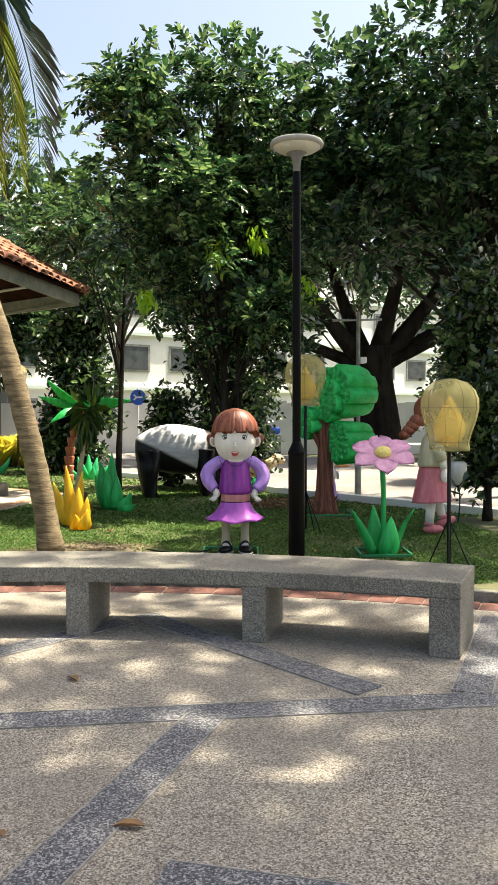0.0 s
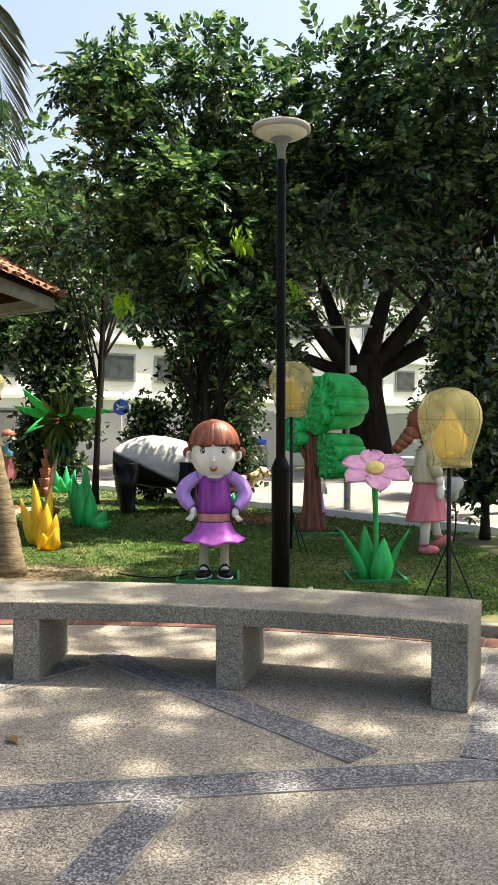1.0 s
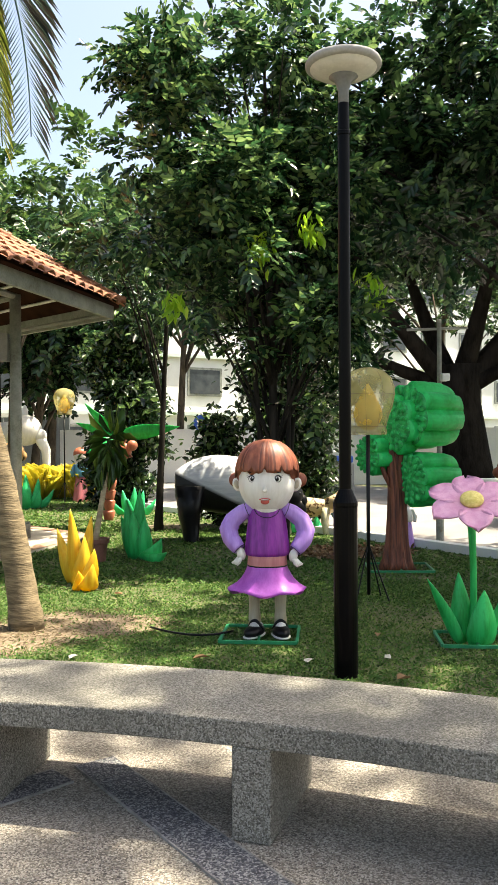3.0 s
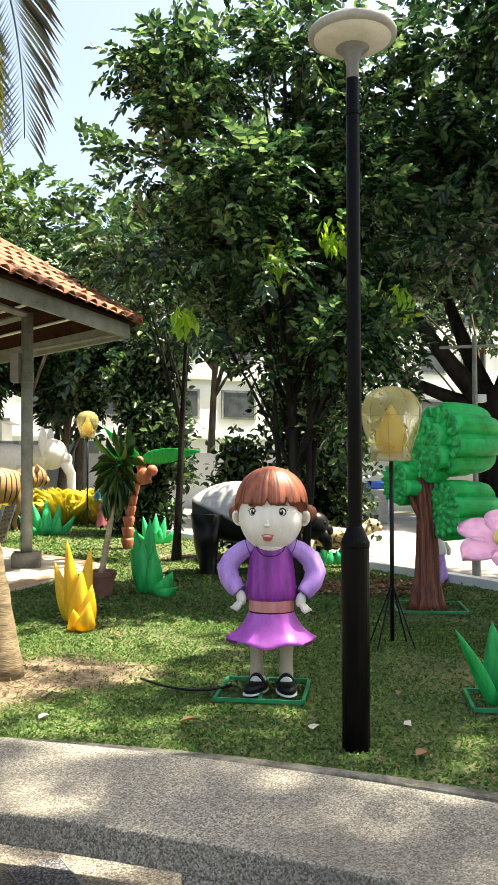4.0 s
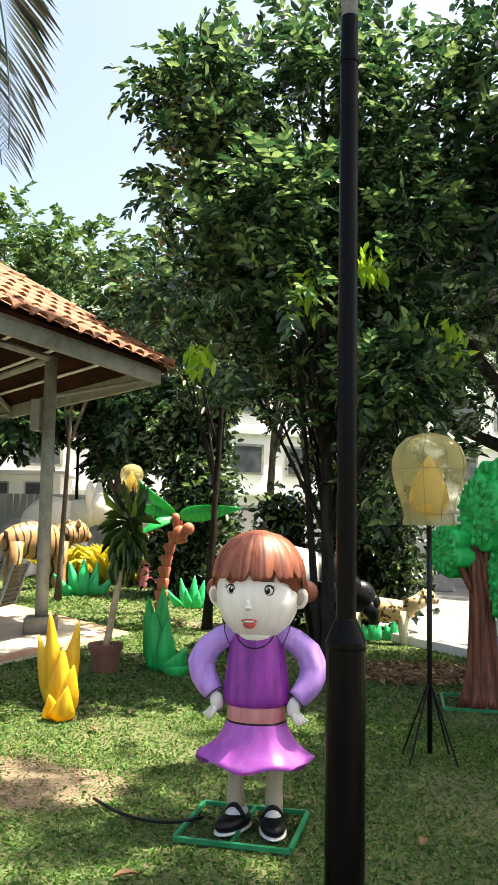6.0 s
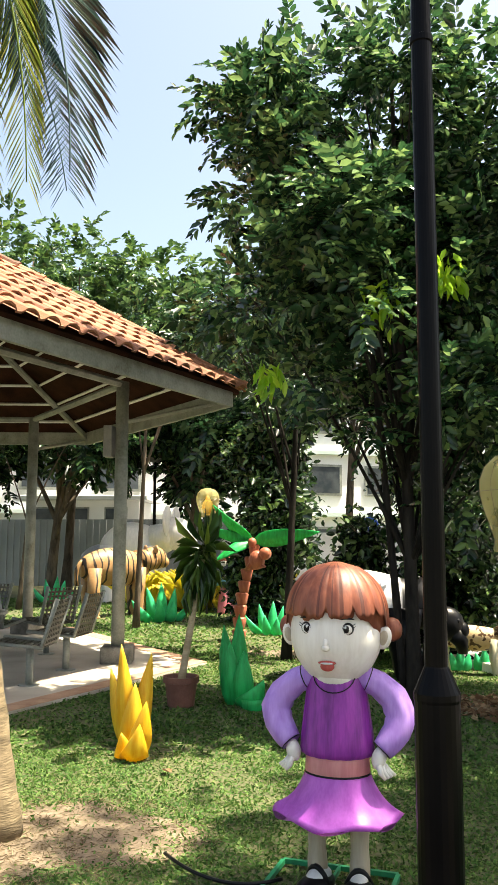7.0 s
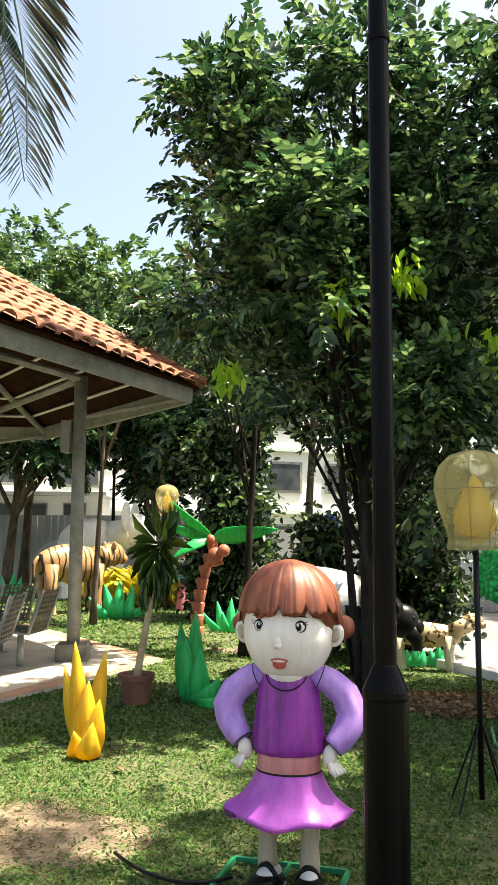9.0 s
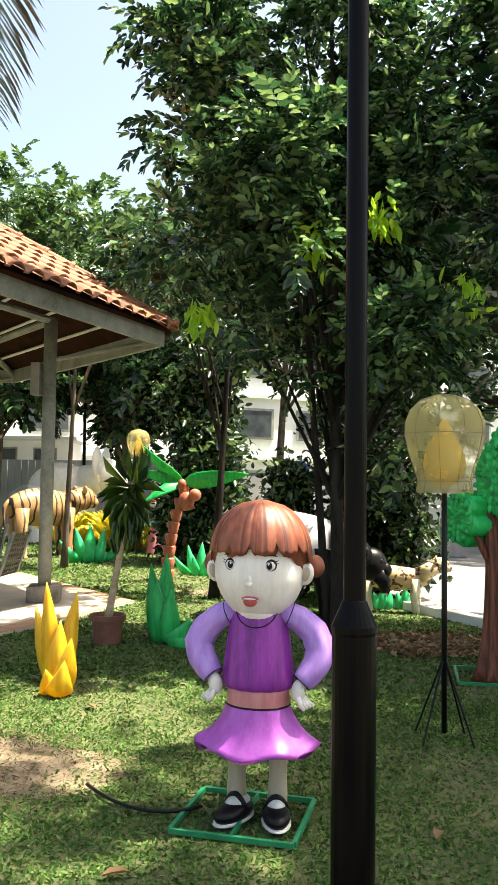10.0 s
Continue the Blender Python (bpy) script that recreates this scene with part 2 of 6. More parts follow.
def leaf_mesh(name, P, D, N, L, W, material, parent=None, fold=0.18, droop=0.12):
    """Six-cornered leaves folded along the midrib: base P, direction D, face normal N, length L, width W."""
    D, S = unit(D), None
    S = unit(np.cross(D, N))
    N = np.cross(S, D)
    L, W = L[:, None], W[:, None]
    tip = P + D * L - N * L * droop
    v = np.stack([P, P + D * L * 0.32 + S * W * 0.5 + N * W * fold, P + D * L * 0.7 + S * W * 0.42 + N * W * (fold - 0.06),
                  tip, P + D * L * 0.7 - S * W * 0.42 + N * W * (fold - 0.06), P + D * L * 0.32 - S * W * 0.5 + N * W * fold], 1)
    n = len(P)
    base = np.arange(n)[:, None] * 6
    f = np.concatenate([base + np.array([[0, 1, 2, 3]]), base + np.array([[0, 3, 4, 5]])], 0)
    me = bpy.data.meshes.new(name)
    me.vertices.add(n * 6)
    me.vertices.foreach_set("co", v.reshape(-1))
    me.loops.add(n * 8)
    me.loops.foreach_set("vertex_index", f.reshape(-1).astype(np.int32))
    me.polygons.add(n * 2)
    me.polygons.foreach_set("loop_start", np.arange(0, n * 8, 4, dtype=np.int32))
    me.update()
    me.validate()
    me.materials.append(material)
    ob = new(name, me)
    if parent is not None:
        ob.parent = parent
    return ob


def sprays(rng, lobes, pairs=6, length=0.13, width=0.05, spread=0.42, rough=0.25, hollow=0.45):
    """Pinnate leaf sprays over crown lobes (centre, radii, count)."""
    out = [[], [], [], [], []]
    for c, r, count in lobes:
        d = unit(rng.normal(size=(count, 3)))
        rad = hollow + (1 - hollow) * rng.random((count, 1)) ** 0.5
        rad = rad * (1 + rng.normal(size=(count, 1)) * rough * 0.4)
        o = np.array(c) + d * rad * np.array(r)
        out_dir = unit(d * np.array([1, 1, 0.6]) + rng.normal(size=(count, 3)) * 0.45 + np.array([0, 0, 0.1]))
        up = unit(np.array([0, 0, 1.0]) + rng.normal(size=(count, 3)) * 0.35)
        side = unit(np.cross(out_dir, up))
        up = np.cross(side, out_dir)
        size = (0.75 + 0.5 * rng.random((count, 1)))
        for k in range(pairs):
            f = (k + 0.6) / pairs
            base = o + out_dir * f * spread * size - up * (f ** 2) * spread * 0.25 * size
            for s in (-1, 1):
                dirn = unit(side * s * (1.0 - 0.35 * f) + out_dir * (0.45 + 0.5 * f) - up * 0.2 + rng.normal(size=(count, 3)) * 0.18)
                out[0].append(base)
                out[1].append(dirn)
                out[2].append(unit(up + rng.normal(size=(count, 3)) * 0.3))
                ln = length * size[:, 0] * (0.75 + 0.5 * rng.random(count)) * (0.8 + 0.4 * math.sin(math.pi * f))
                out[3].append(ln)
                out[4].append(ln * width / length)
    return [np.concatenate(a, 0) for a in out]


def twig_crown(rng, lobes, per=12, length=0.12, width=0.06, jitter=0.22, hollow=0.35):
    """Simple leaves in tufts over crown lobes."""
    out = [[], [], [], [], []]
    for c, r, count in lobes:
        d = unit(rng.normal(size=(count, 3)))
        o = np.array(c) + d * (hollow + (1 - hollow) * rng.random((count, 1)) ** 0.5) * np.array(r)
        P = np.repeat(o, per, 0) + rng.normal(size=(count * per, 3)) * jitter
        D = unit(np.repeat(d, per, 0) * 0.6 + rng.normal(size=(count * per, 3)) * 0.8)
        out[0].append(P)
        out[1].append(D)
        out[2].append(unit(np.array([0, 0, 0.8]) + rng.normal(size=(count * per, 3)) * 0.6))
        ln = length * (0.6 + 0.8 * rng.random(count * per))
        out[3].append(ln)
        out[4].append(ln * width / length)
    return [np.concatenate(a, 0) for a in out]


def bezier(p0, p1, p2, n=8):
    p0, p1, p2 = Vector(p0), Vector(p1), Vector(p2)
    return [p0 * (1 - t) ** 2 + p1 * 2 * t * (1 - t) + p2 * t * t for t in [k / n for k in range(n + 1)]]


def trunk_with_limbs(name, base, top, r0, r1, limbs, material, parent, lean=(0, 0)):
    """A tapered trunk from base to top with limbs (height share, end point, radius)."""
    bm = bmesh.new()
    b, t = Vector(base), Vector(top)
    mid = (b + t) / 2 + Vector((lean[0], lean[1], 0))
    pts = bezier(b, mid, t, 9)
    rad = [r0 * (1 - k / 9) + r1 * k / 9 for k in range(10)]
    rad[0] *= 1.35
    tube(bm, pts, rad, 10)
    for share, end, r in limbs:
        k = min(8, int(share * 9))
        s = pts[k]
        e = Vector(end)
        m = (s + e) / 2 + Vector((0, 0, (e - s).length * 0.12))
        bp = bezier(s, m, e, 6)
        tube(bm, bp, [r * (1 - 0.75 * j / 6) for j in range(7)], 7)
    return part(name, bm, material, parent, smooth=True)

# ---- ground ----
PC = (-1.9, -1.57)  # centre of the round plaza
bm = bmesh.new()
lathe(bm, [(8.775, -0.3), (8.775, 0.0)], 160, (PC[0], PC[1], 0))
plaza = tagged(part("plaza_floor", bm, M_PAVE), "washed pebble plaza floor with dark bands", "floor", kind="structure")


def strip(a, b, w, z0=0.0, z1=0.004, name="dark_band"):
    """A flat band of width w to the right of the line from a to b, with light dividers along both edges."""
    a, b = Vector((*a, 0)), Vector((*b, 0))
    d = (b - a).normalized()
    s = Vector((d.y, -d.x, 0))
    bmx = bmesh.new()
    rings(bmx, [[p, p + s * w, p + s * w + Vector((0, 0, z1)), p + Vector((0, 0, z1))] for p in (a, b)])
    band = part(name, bmx, M_BAND, plaza)
    for o in (0.0, w):
        bmx = bmesh.new()
        rings(bmx, [[p + s * (o - 0.003), p + s * (o + 0.003), p + s * (o + 0.003) + Vector((0, 0, z1 + 0.003)), p + s * (o - 0.003) + Vector((0, 0, z1 + 0.003))] for p in (a, b)])
        part("divider", bmx, M_STRIP, plaza)


strip((-4.5, 4.53), (2.4, 3.995), 0.20, z1=0.005)
strip((0.66, 3.94), (-0.9, 1.18), 0.20, z1=0.006)
strip((0.26, 2.70), (2.4, 1.70), 0.20, z1=0.004)
strip((0.30, 6.05), (1.40, 4.12), -0.20, z1=0.007)
strip((1.92, 4.08), (2.86, 5.57), 0.21, z1=0.008)
strip((-1.9, 4.40), (0.2, 6.02), 0.19, z1=0.0065)

# lawn: one sheet to the horizon with a round hole for the plaza
def lawn_height(x, y):
    return LAWN_Z + 0.02 * noise.noise(Vector((x * 0.35, y * 0.35, 0)))


bm = bmesh.new()
seg = 120
radii = [9.1, 9.25, 9.6, 10.2, 11, 12, 13.2, 14.6, 16.2, 18, 21, 26, 34, 60, 150, 500, 3000]
loops = []
for r in radii:
    row = []
    for k in range(seg):
        a = 2 * math.pi * k / seg
        x, y = PC[0] + r * math.cos(a), PC[1] + r * math.sin(a)
        row.append((x, y, lawn_height(x, y) if 9.1 < r < 30 else LAWN_Z - (0.1 if r > 30 else 0.0)))
    loops.append(row)
rings(bm, loops, closed_ends=False)
ground = tagged(part("ground", bm, M_SOIL, smooth=True), "grassy soil of the lawn with bare spots", "ground", kind="structure")

# kerb round the plaza
bm = bmesh.new()
arc_block(bm, PC, 9.04, 9.13, -20, 200, -0.2, 0.09, 110)
kerb = soft(tagged(part("kerb", bm, mat("mossy_concrete", (0.06, 0.06, 0.048), (0.2, 0.195, 0.165), 6, 0.95, 0.6, 45, c3=(0.05, 0.055, 0.035))), "weathered grey concrete kerb round the plaza", "kerb", kind="structure"), 0.012)
bm = bmesh.new()
arc_block(bm, PC, 8.77, 9.045, -20, 200, -0.2, -0.006, 110)
brick_bed = tagged(part("brick_border", bm, M_MORTAR), "red brick border on a mortar bed", "paving", kind="structure")

# ---- curved bench ----
BENCH_Z = 0.472
bench = thing("curved_bench", Matrix(), "long curved bench of grey washed pebble concrete", "bench")
bm = bmesh.new()
arc_block(bm, PC, 7.41, 8.05, 56.25, 100.0, BENCH_Z - 0.105, BENCH_Z, 60)
soft(part("seat_slab", bm, M_BENCH, bench), 0.008)
for a, w in ((56.25, 1.5), (65.8, 1.25), (75.1, 1.25), (84.3, 1.25), (93.5, 1.25)):
    bm = bmesh.new()
    arc_block(bm, PC, 7.412, 8.045, a + 0.02, a + w, 0.0, BENCH_Z - 0.103, 3)
    soft(part("leg", bm, M_BENCH, bench), 0.008)

# ---- lamp post ----
post = thing("lamp_post", pose(1.845, 7.12, 0), "black park lamp post with a grey disc head on the lawn", "street lamp")
bm = bmesh.new()
lathe(bm, [(0.075, 0.0), (0.075, 1.13), (0.0775, 1.14), (0.0775, 1.16), (0.073, 1.17), (0.042, 1.24), (0.0385, 1.245), (0.0365, 3.48), (0.0345, 3.64)], 24)
part("pole", bm, M_BLACK, post, smooth=False)
bm = bmesh.new()
lathe(bm, [(0.036, 3.44), (0.042, 3.444), (0.042, 3.466), (0.036, 3.47)], 24)
part("collar", bm, M_BLACK, post)
bm = bmesh.new()
lathe(bm, [(0.029, 3.635), (0.033, 3.64), (0.033, 3.715), (0.043, 3.745), (0.053, 3.775), (0.097, 3.81), (0.097, 3.815)], 28)
part("neck", bm, mat("dark_grey_metal", (0.07, 0.075, 0.08), (0.12, 0.125, 0.13), 6, 0.4, 0.05), post, smooth=True)
bm = bmesh.new()
lathe(bm, [(0.097, 3.805), (0.165, 3.825), (0.215, 3.86), (0.215, 3.865)], 32)
part("diffuser", bm, M_DIFF, post, "pale grey frosted bowl", smooth=True)
bm = bmesh.new()
lathe(bm, [(0.218, 3.855), (0.235, 3.865), (0.238, 3.885), (0.228, 3.902), (0.145, 3.92), (0.02, 3.928)], 32)
part("lid", bm, M_LAMPGREY, post, "grey disc cover", smooth=True)

# ---- road beyond the lawn ----
bm = bmesh.new()
d = Vector((5.56 - 1.69, 10.38 - 17.19, 0)).normalized()
nrm = Vector((-d.y, d.x, 0))
o = Vector((3.3, 14.35, 0))
rings(bm, [[o + d * t + nrm * 0.15 + Vector((0, 0, -0.2)), o + d * t + nrm * 9 + Vector((0, 0, -0.2)), o + d * t + nrm * 9 + Vector((0, 0, 0.1)), o + d * t + nrm * 0.15 + Vector((0, 0, 0.1))] for t in (-60, 60)])
tagged(part("road", bm, M_ROAD), "pale sunlit asphalt road past the lawn", "road", kind="structure")
bm = bmesh.new()
rings(bm, [[o + d * t + Vector((0, 0, -0.2)), o + d * t + nrm * 0.15 + Vector((0, 0, -0.2)), o + d * t + nrm * 0.15 + Vector((0, 0, 0.18)), o + d * t + Vector((0, 0, 0.18))] for t in (-60, 60)])
soft(tagged(part("road_kerb", bm, M_WHITE), "pale concrete kerb along the road", "kerb", kind="structure"), 0.01)

# ---- pavilion ----
M_EDGE = mat("brick_edging", (0.3, 0.17, 0.11), (0.44, 0.28, 0.19), 6, 0.85, 0.3, 50)
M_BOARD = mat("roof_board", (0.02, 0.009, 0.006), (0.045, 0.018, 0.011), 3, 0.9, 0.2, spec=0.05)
PV, PV_A = Vector((-5.35, 14.05, 0)), 10.0
def hexpt(r, k, z):
    a = radians(PV_A + 60 * k)
    return Vector((PV.x + r * math.cos(a), PV.y + r * math.sin(a), z))


bm = bmesh.new()
rings(bm, [[hexpt(r, k, z) for k in range(6)] for r, z in ((5.0, -0.2), (5.0, 0.1))])
soft(tagged(part("pavilion_floor", bm, M_SLAB), "pale concrete floor slab of the pavilion", "floor", kind="structure"), 0.01)
bm = bmesh.new()
for k in range(6):
    a, b, c, e = hexpt(4.72, k, 0.104), hexpt(4.72, k + 1, 0.104), hexpt(5.0, k + 1, 0.104), hexpt(5.0, k, 0.104)
    up = Vector((0, 0, 0.004))
    rings(bm, [[a, e, e - up, a - up], [b, c, c - up, b - up]])
tagged(part("slab_edging", bm, M_EDGE), "reddish brick edging round the pavilion floor", "edging", kind="structure")
pav = thing("pavilion", Matrix(), "hexagonal open pavilion with an orange clay tile roof", "pavilion")
for k in range(6):
    bm = bmesh.new()
    tube(bm, [hexpt(3.85, k, 0.1), hexpt(3.85, k, 3.75)], 0.085, 16)
    part("column", bm, M_STEELPAINT, pav, smooth=True)
    bm = bmesh.new()
    p = hexpt(3.85, k, 0.2)
    box(bm, p, (0.4, 0.4, 0.22), Matrix.Rotation(radians(PV_A + 60 * k), 3, "Z"), 0.02)
    part("footing", bm, M_CONC, pav, "concrete column footing")
EAVE_Z, APEX_Z, ER = 3.6, 6.45, 5.4
for k in range(6):
    a, b = hexpt(ER - 0.08, k, 0), hexpt(ER - 0.08, k + 1, 0)
    bm = bmesh.new()
    dn = (b - a).normalized()
    inw = Vector((-dn.y, dn.x, 0))
    rings(bm, [[p + Vector((0, 0, EAVE_Z - 0.17)), p + inw * 0.06 + Vector((0, 0, EAVE_Z - 0.17)), p + inw * 0.06 + Vector((0, 0, EAVE_Z + 0.06)), p + Vector((0, 0, EAVE_Z + 0.06))] for p in (a, b)])
    part("eave_beam", bm, M_STEELPAINT, pav)
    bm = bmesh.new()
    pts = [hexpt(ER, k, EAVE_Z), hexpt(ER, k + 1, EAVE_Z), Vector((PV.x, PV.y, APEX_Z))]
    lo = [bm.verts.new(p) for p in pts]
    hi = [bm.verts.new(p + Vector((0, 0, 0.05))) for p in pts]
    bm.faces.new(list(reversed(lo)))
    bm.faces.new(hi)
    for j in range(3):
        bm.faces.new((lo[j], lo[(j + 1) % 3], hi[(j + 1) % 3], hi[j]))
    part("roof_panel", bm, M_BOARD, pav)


# ---- pavilion roof frame ----
APEX = Vector((PV.x, PV.y, APEX_Z))
for k in range(6):
    c = hexpt(ER - 0.12, k, EAVE_Z - 0.04)
    bm = bmesh.new()
    tube(bm, [c, APEX - Vector((0, 0, 0.1))], 0.055, 6)
    part("hip_rafter", bm, M_STEELPAINT, pav)
    bm = bmesh.new()
    tube(bm, [hexpt(3.85, k, 3.72), hexpt(3.85, k + 1, 3.72)], 0.05, 6)
    part("ring_beam", bm, M_STEELPAINT, pav)
    bm = bmesh.new()
    tube(bm, [hexpt(3.85, k, 3.2), hexpt(5.2, k, EAVE_Z - 0.1)], 0.03, 6)
    part("strut", bm, M_STEELPAINT, pav)
    for f in (0.09, 0.18, 0.27, 0.36, 0.45, 0.54, 0.63, 0.72):
        a, b = hexpt(ER * (1 - f), k, 0), hexpt(ER * (1 - f), k + 1, 0)
        z = EAVE_Z + (APEX_Z - EAVE_Z) * f - 0.035
        bm = bmesh.new()
        tube(bm, [a + Vector((0, 0, z)), b + Vector((0, 0, z))], 0.026, 4)
        part("purlin", bm, M_WHITE, pav)
bm = bmesh.new()
box(bm, hexpt(3.85, 0, 2.95) + Vector((-0.16, -0.02, 0)), (0.12, 0.2, 0.42), None, 0.01)
part("speaker_box", bm, M_LAMPGREY, pav, "grey box fixed to the column")

# clay tiles
def tile_mesh():
    prof = [(-0.15, 0.0), (-0.08, 0.006), (-0.03, 0.055), (0.04, 0.07), (0.105, 0.05), (0.15, 0.012)]
    vs, fs = [], []
    for y, lift in ((0.0, 0.03), (0.4, 0.0)):
        for x, z in prof:
            vs.append((x, y, z + lift))
        for x, z in prof:
            vs.append((x, y, z + lift - 0.022))
    n = len(prof)
    for j in range(n - 1):
        fs.append((j, j + 1, 2 * n + j + 1, 2 * n + j))
        fs.append((j, n + j, n + j + 1, j + 1))
    me = bpy.data.meshes.new("roof_tile")
    me.from_pydata(vs, [], fs)
    for p in me.polygons:
        p.use_smooth = False
    me.materials.append(M_TILEOBJ)
    return me


def tile_material():
    m = mat("clay_tile", (0.22, 0.088, 0.048), (0.37, 0.17, 0.095), 2.2, 0.8, 0.3, 50, c3=(0.16, 0.07, 0.045))
    nt = m.node_tree
    b = nt.nodes["Principled BSDF"]
    src = b.inputs["Base Color"].links[0].from_socket
    oi = nt.nodes.new("ShaderNodeObjectInfo")
    r = ramp_of(nt, [(0.0, (0.42, 0.42, 0.42)), (0.12, (0.85, 0.8, 0.78)), (0.6, (1, 0.98, 0.95)), (1.0, (1.25, 1.2, 1.1))])
    link_nodes(nt, oi, "Random", r, "Fac")
    mx = nt.nodes.new("ShaderNodeMixRGB")
    mx.blend_type, mx.inputs["Fac"].default_value = "MULTIPLY", 1.0
    nt.links.new(src, mx.inputs["Color1"])
    nt.links.new(r.outputs["Color"], mx.inputs["Color2"])
    nt.links.new(mx.outputs["Color"], b.inputs["Base Color"])
    return m


M_TILEOBJ = tile_material()
TILE = tile_mesh()
tile_rng = random.Random(3)


def tile_poses(k):
    a, b = hexpt(ER + 0.04, k, EAVE_Z + 0.03), hexpt(ER + 0.04, k + 1, EAVE_Z + 0.03)
    top = APEX + Vector((0, 0, 0.03))
    u = (b - a).normalized()
    mid = (a + b) / 2
    v = (top - mid).normalized()
    w = u.cross(v)
    slope, half = (top - mid).length, (b - a).length / 2
    out = []
    for c in range(int(slope / 0.36)):
        y = c * 0.36
        hw = half * (1 - y / slope)
        n = int(2 * hw / 0.285)
        for j in range(n):
            x = (j - (n - 1) / 2) * 0.285
            o = mid + u * x + v * (y - 0.05) + w * (0.03 + tile_rng.uniform(0, 0.008))
            m = Matrix((u, v, w)).transposed().to_4x4()
            m.translation = o
            out.append(m @ Matrix.Rotation(radians(tile_rng.uniform(-1.5, 1.5)), 4, "Z"))
    return out


ridge_me = bpy.data.meshes.new("ridge_tile")
rv, rf = [], []
for y, r in ((0.0, 0.1), (0.06, 0.1), (0.06, 0.085), (0.42, 0.075)):
    for j in range(7):
        a = math.pi * j / 6
        rv.append((r * math.cos(a), y, r * math.sin(a) * 0.9))
for s in range(3):
    for j in range(6):
        rf.append((s * 7 + j, s * 7 + j + 1, s * 7 + 8 + j, s * 7 + 7 + j))
rf.append(tuple(range(6, -1, -1)))
ridge_me.from_pydata(rv, [], rf)
ridge_me.materials.append(M_TILEOBJ)
for k in range(6):
    a = hexpt(ER + 0.08, k, EAVE_Z + 0.09)
    t = APEX + Vector((0, 0, 0.12))
    v = (t - a).normalized()
    u = v.cross(Vector((0, 0, 1))).normalized()
    w = u.cross(v)
    for j in range(int((t - a).length / 0.385)):
        m = Matrix((u, v, w)).transposed().to_4x4()
        m.translation = a + v * j * 0.385
        shared("ridge_tile", ridge_me, pav, m)

# ---- trees ----
rng = np.random.default_rng(5)


def lumpy(c, r, n, count, size=(0.45, 0.8), seed=1, shell=0.5):
    """Sub-lobes scattered through a crown, so that its outline is uneven and open."""
    g = np.random.default_rng(seed)
    out = []
    for _ in range(n):
        d = unit(g.normal(size=3))
        p = np.array(c) + d * (shell + (1 - shell) * g.random() ** 0.6) * np.array(r)
        s = size[0] + (size[1] - size[0]) * g.random()
        out.append((tuple(p), (s, s, s * 0.75), int(count * s * s / (size[1] ** 2))))
    return out


def add_tree(name, label, base, top, r0, lobes, leafmat, barkmat=M_BARK, pinnate=True, limb=0.022, stems=(), category="tree", **kw):
    t = thing(name, Matrix(), label, category)
    b, tp = Vector(base), Vector(top)
    limbs = []
    for c, r, _ in lobes[::2]:
        share = max(0.28, min(0.8, (c[2] - 1.3 - b.z) / max(0.5, tp.z - b.z) * 0.75))
        limbs.append((share, c, limb))
    trunk_with_limbs("trunk", base, top, r0, r0 * 0.25, limbs, barkmat, t)
    for s0, s1, sr in stems:
        bm = bmesh.new()
        tube(bm, bezier(s0, (Vector(s0) + Vector(s1)) / 2 + Vector((0, 0, 0.25)), s1, 8), [sr * (1 - 0.07 * j) for j in range(9)], 8)
        part("stem", bm, barkmat, t, smooth=True)
    fn = sprays if pinnate else twig_crown
    leaf_mesh("crown", *fn(rng, lobes, **kw), leafmat, t)
    return t


LP = dict(pairs=6, length=0.122, width=0.057, spread=0.38, hollow=0.12)
MP = dict(pairs=6, length=0.102, width=0.047, spread=0.32, hollow=0.15)
main_lobes = (lumpy((1.85, 12.3, 4.1), (1.45, 1.2, 1.15), 26, 78, (0.34, 0.64), seed=11) + lumpy((1.75, 12.3, 5.5), (1.2, 1.0, 1.05), 20, 64, (0.3, 0.56), seed=12)
              + lumpy((2.0, 12.2, 3.0), (1.45, 1.1, 0.3), 9, 50, (0.3, 0.48), seed=13) + lumpy((2.3, 12.6, 2.3), (0.9, 0.7, 0.4), 4, 34, (0.28, 0.4), seed=14)
              + lumpy((0.68, 12.2, 6.2), (0.4, 0.4, 0.45), 6, 40, (0.28, 0.42), seed=16)
              + lumpy((2.0, 12.8, 4.2), (0.8, 0.5, 1.1), 6, 70, (0.5, 0.65), seed=15)
              + [((1.05, 12.2, 6.45), (0.3, 0.3, 0.45), 22), ((1.6, 12.4, 6.65), (0.3, 0.3, 0.4), 24), ((2.15, 12.3, 6.7), (0.32, 0.3, 0.45), 26), ((2.8, 12.5, 6.5), (0.4, 0.4, 0.5), 30),
                 ((0.55, 12.1, 5.0), (0.35, 0.4, 0.3), 22), ((0.5, 12.2, 4.1), (0.35, 0.4, 0.4), 28), ((0.75, 12.2, 5.8), (0.3, 0.3, 0.3), 16), ((2.7, 12.2, 5.6), (0.6, 0.6, 0.8), 70)])
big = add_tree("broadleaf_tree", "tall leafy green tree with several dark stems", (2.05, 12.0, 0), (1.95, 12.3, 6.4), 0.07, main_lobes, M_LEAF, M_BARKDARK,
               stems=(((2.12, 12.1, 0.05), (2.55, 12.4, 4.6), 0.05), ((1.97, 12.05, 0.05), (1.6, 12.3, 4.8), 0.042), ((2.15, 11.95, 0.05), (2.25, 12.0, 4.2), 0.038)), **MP)
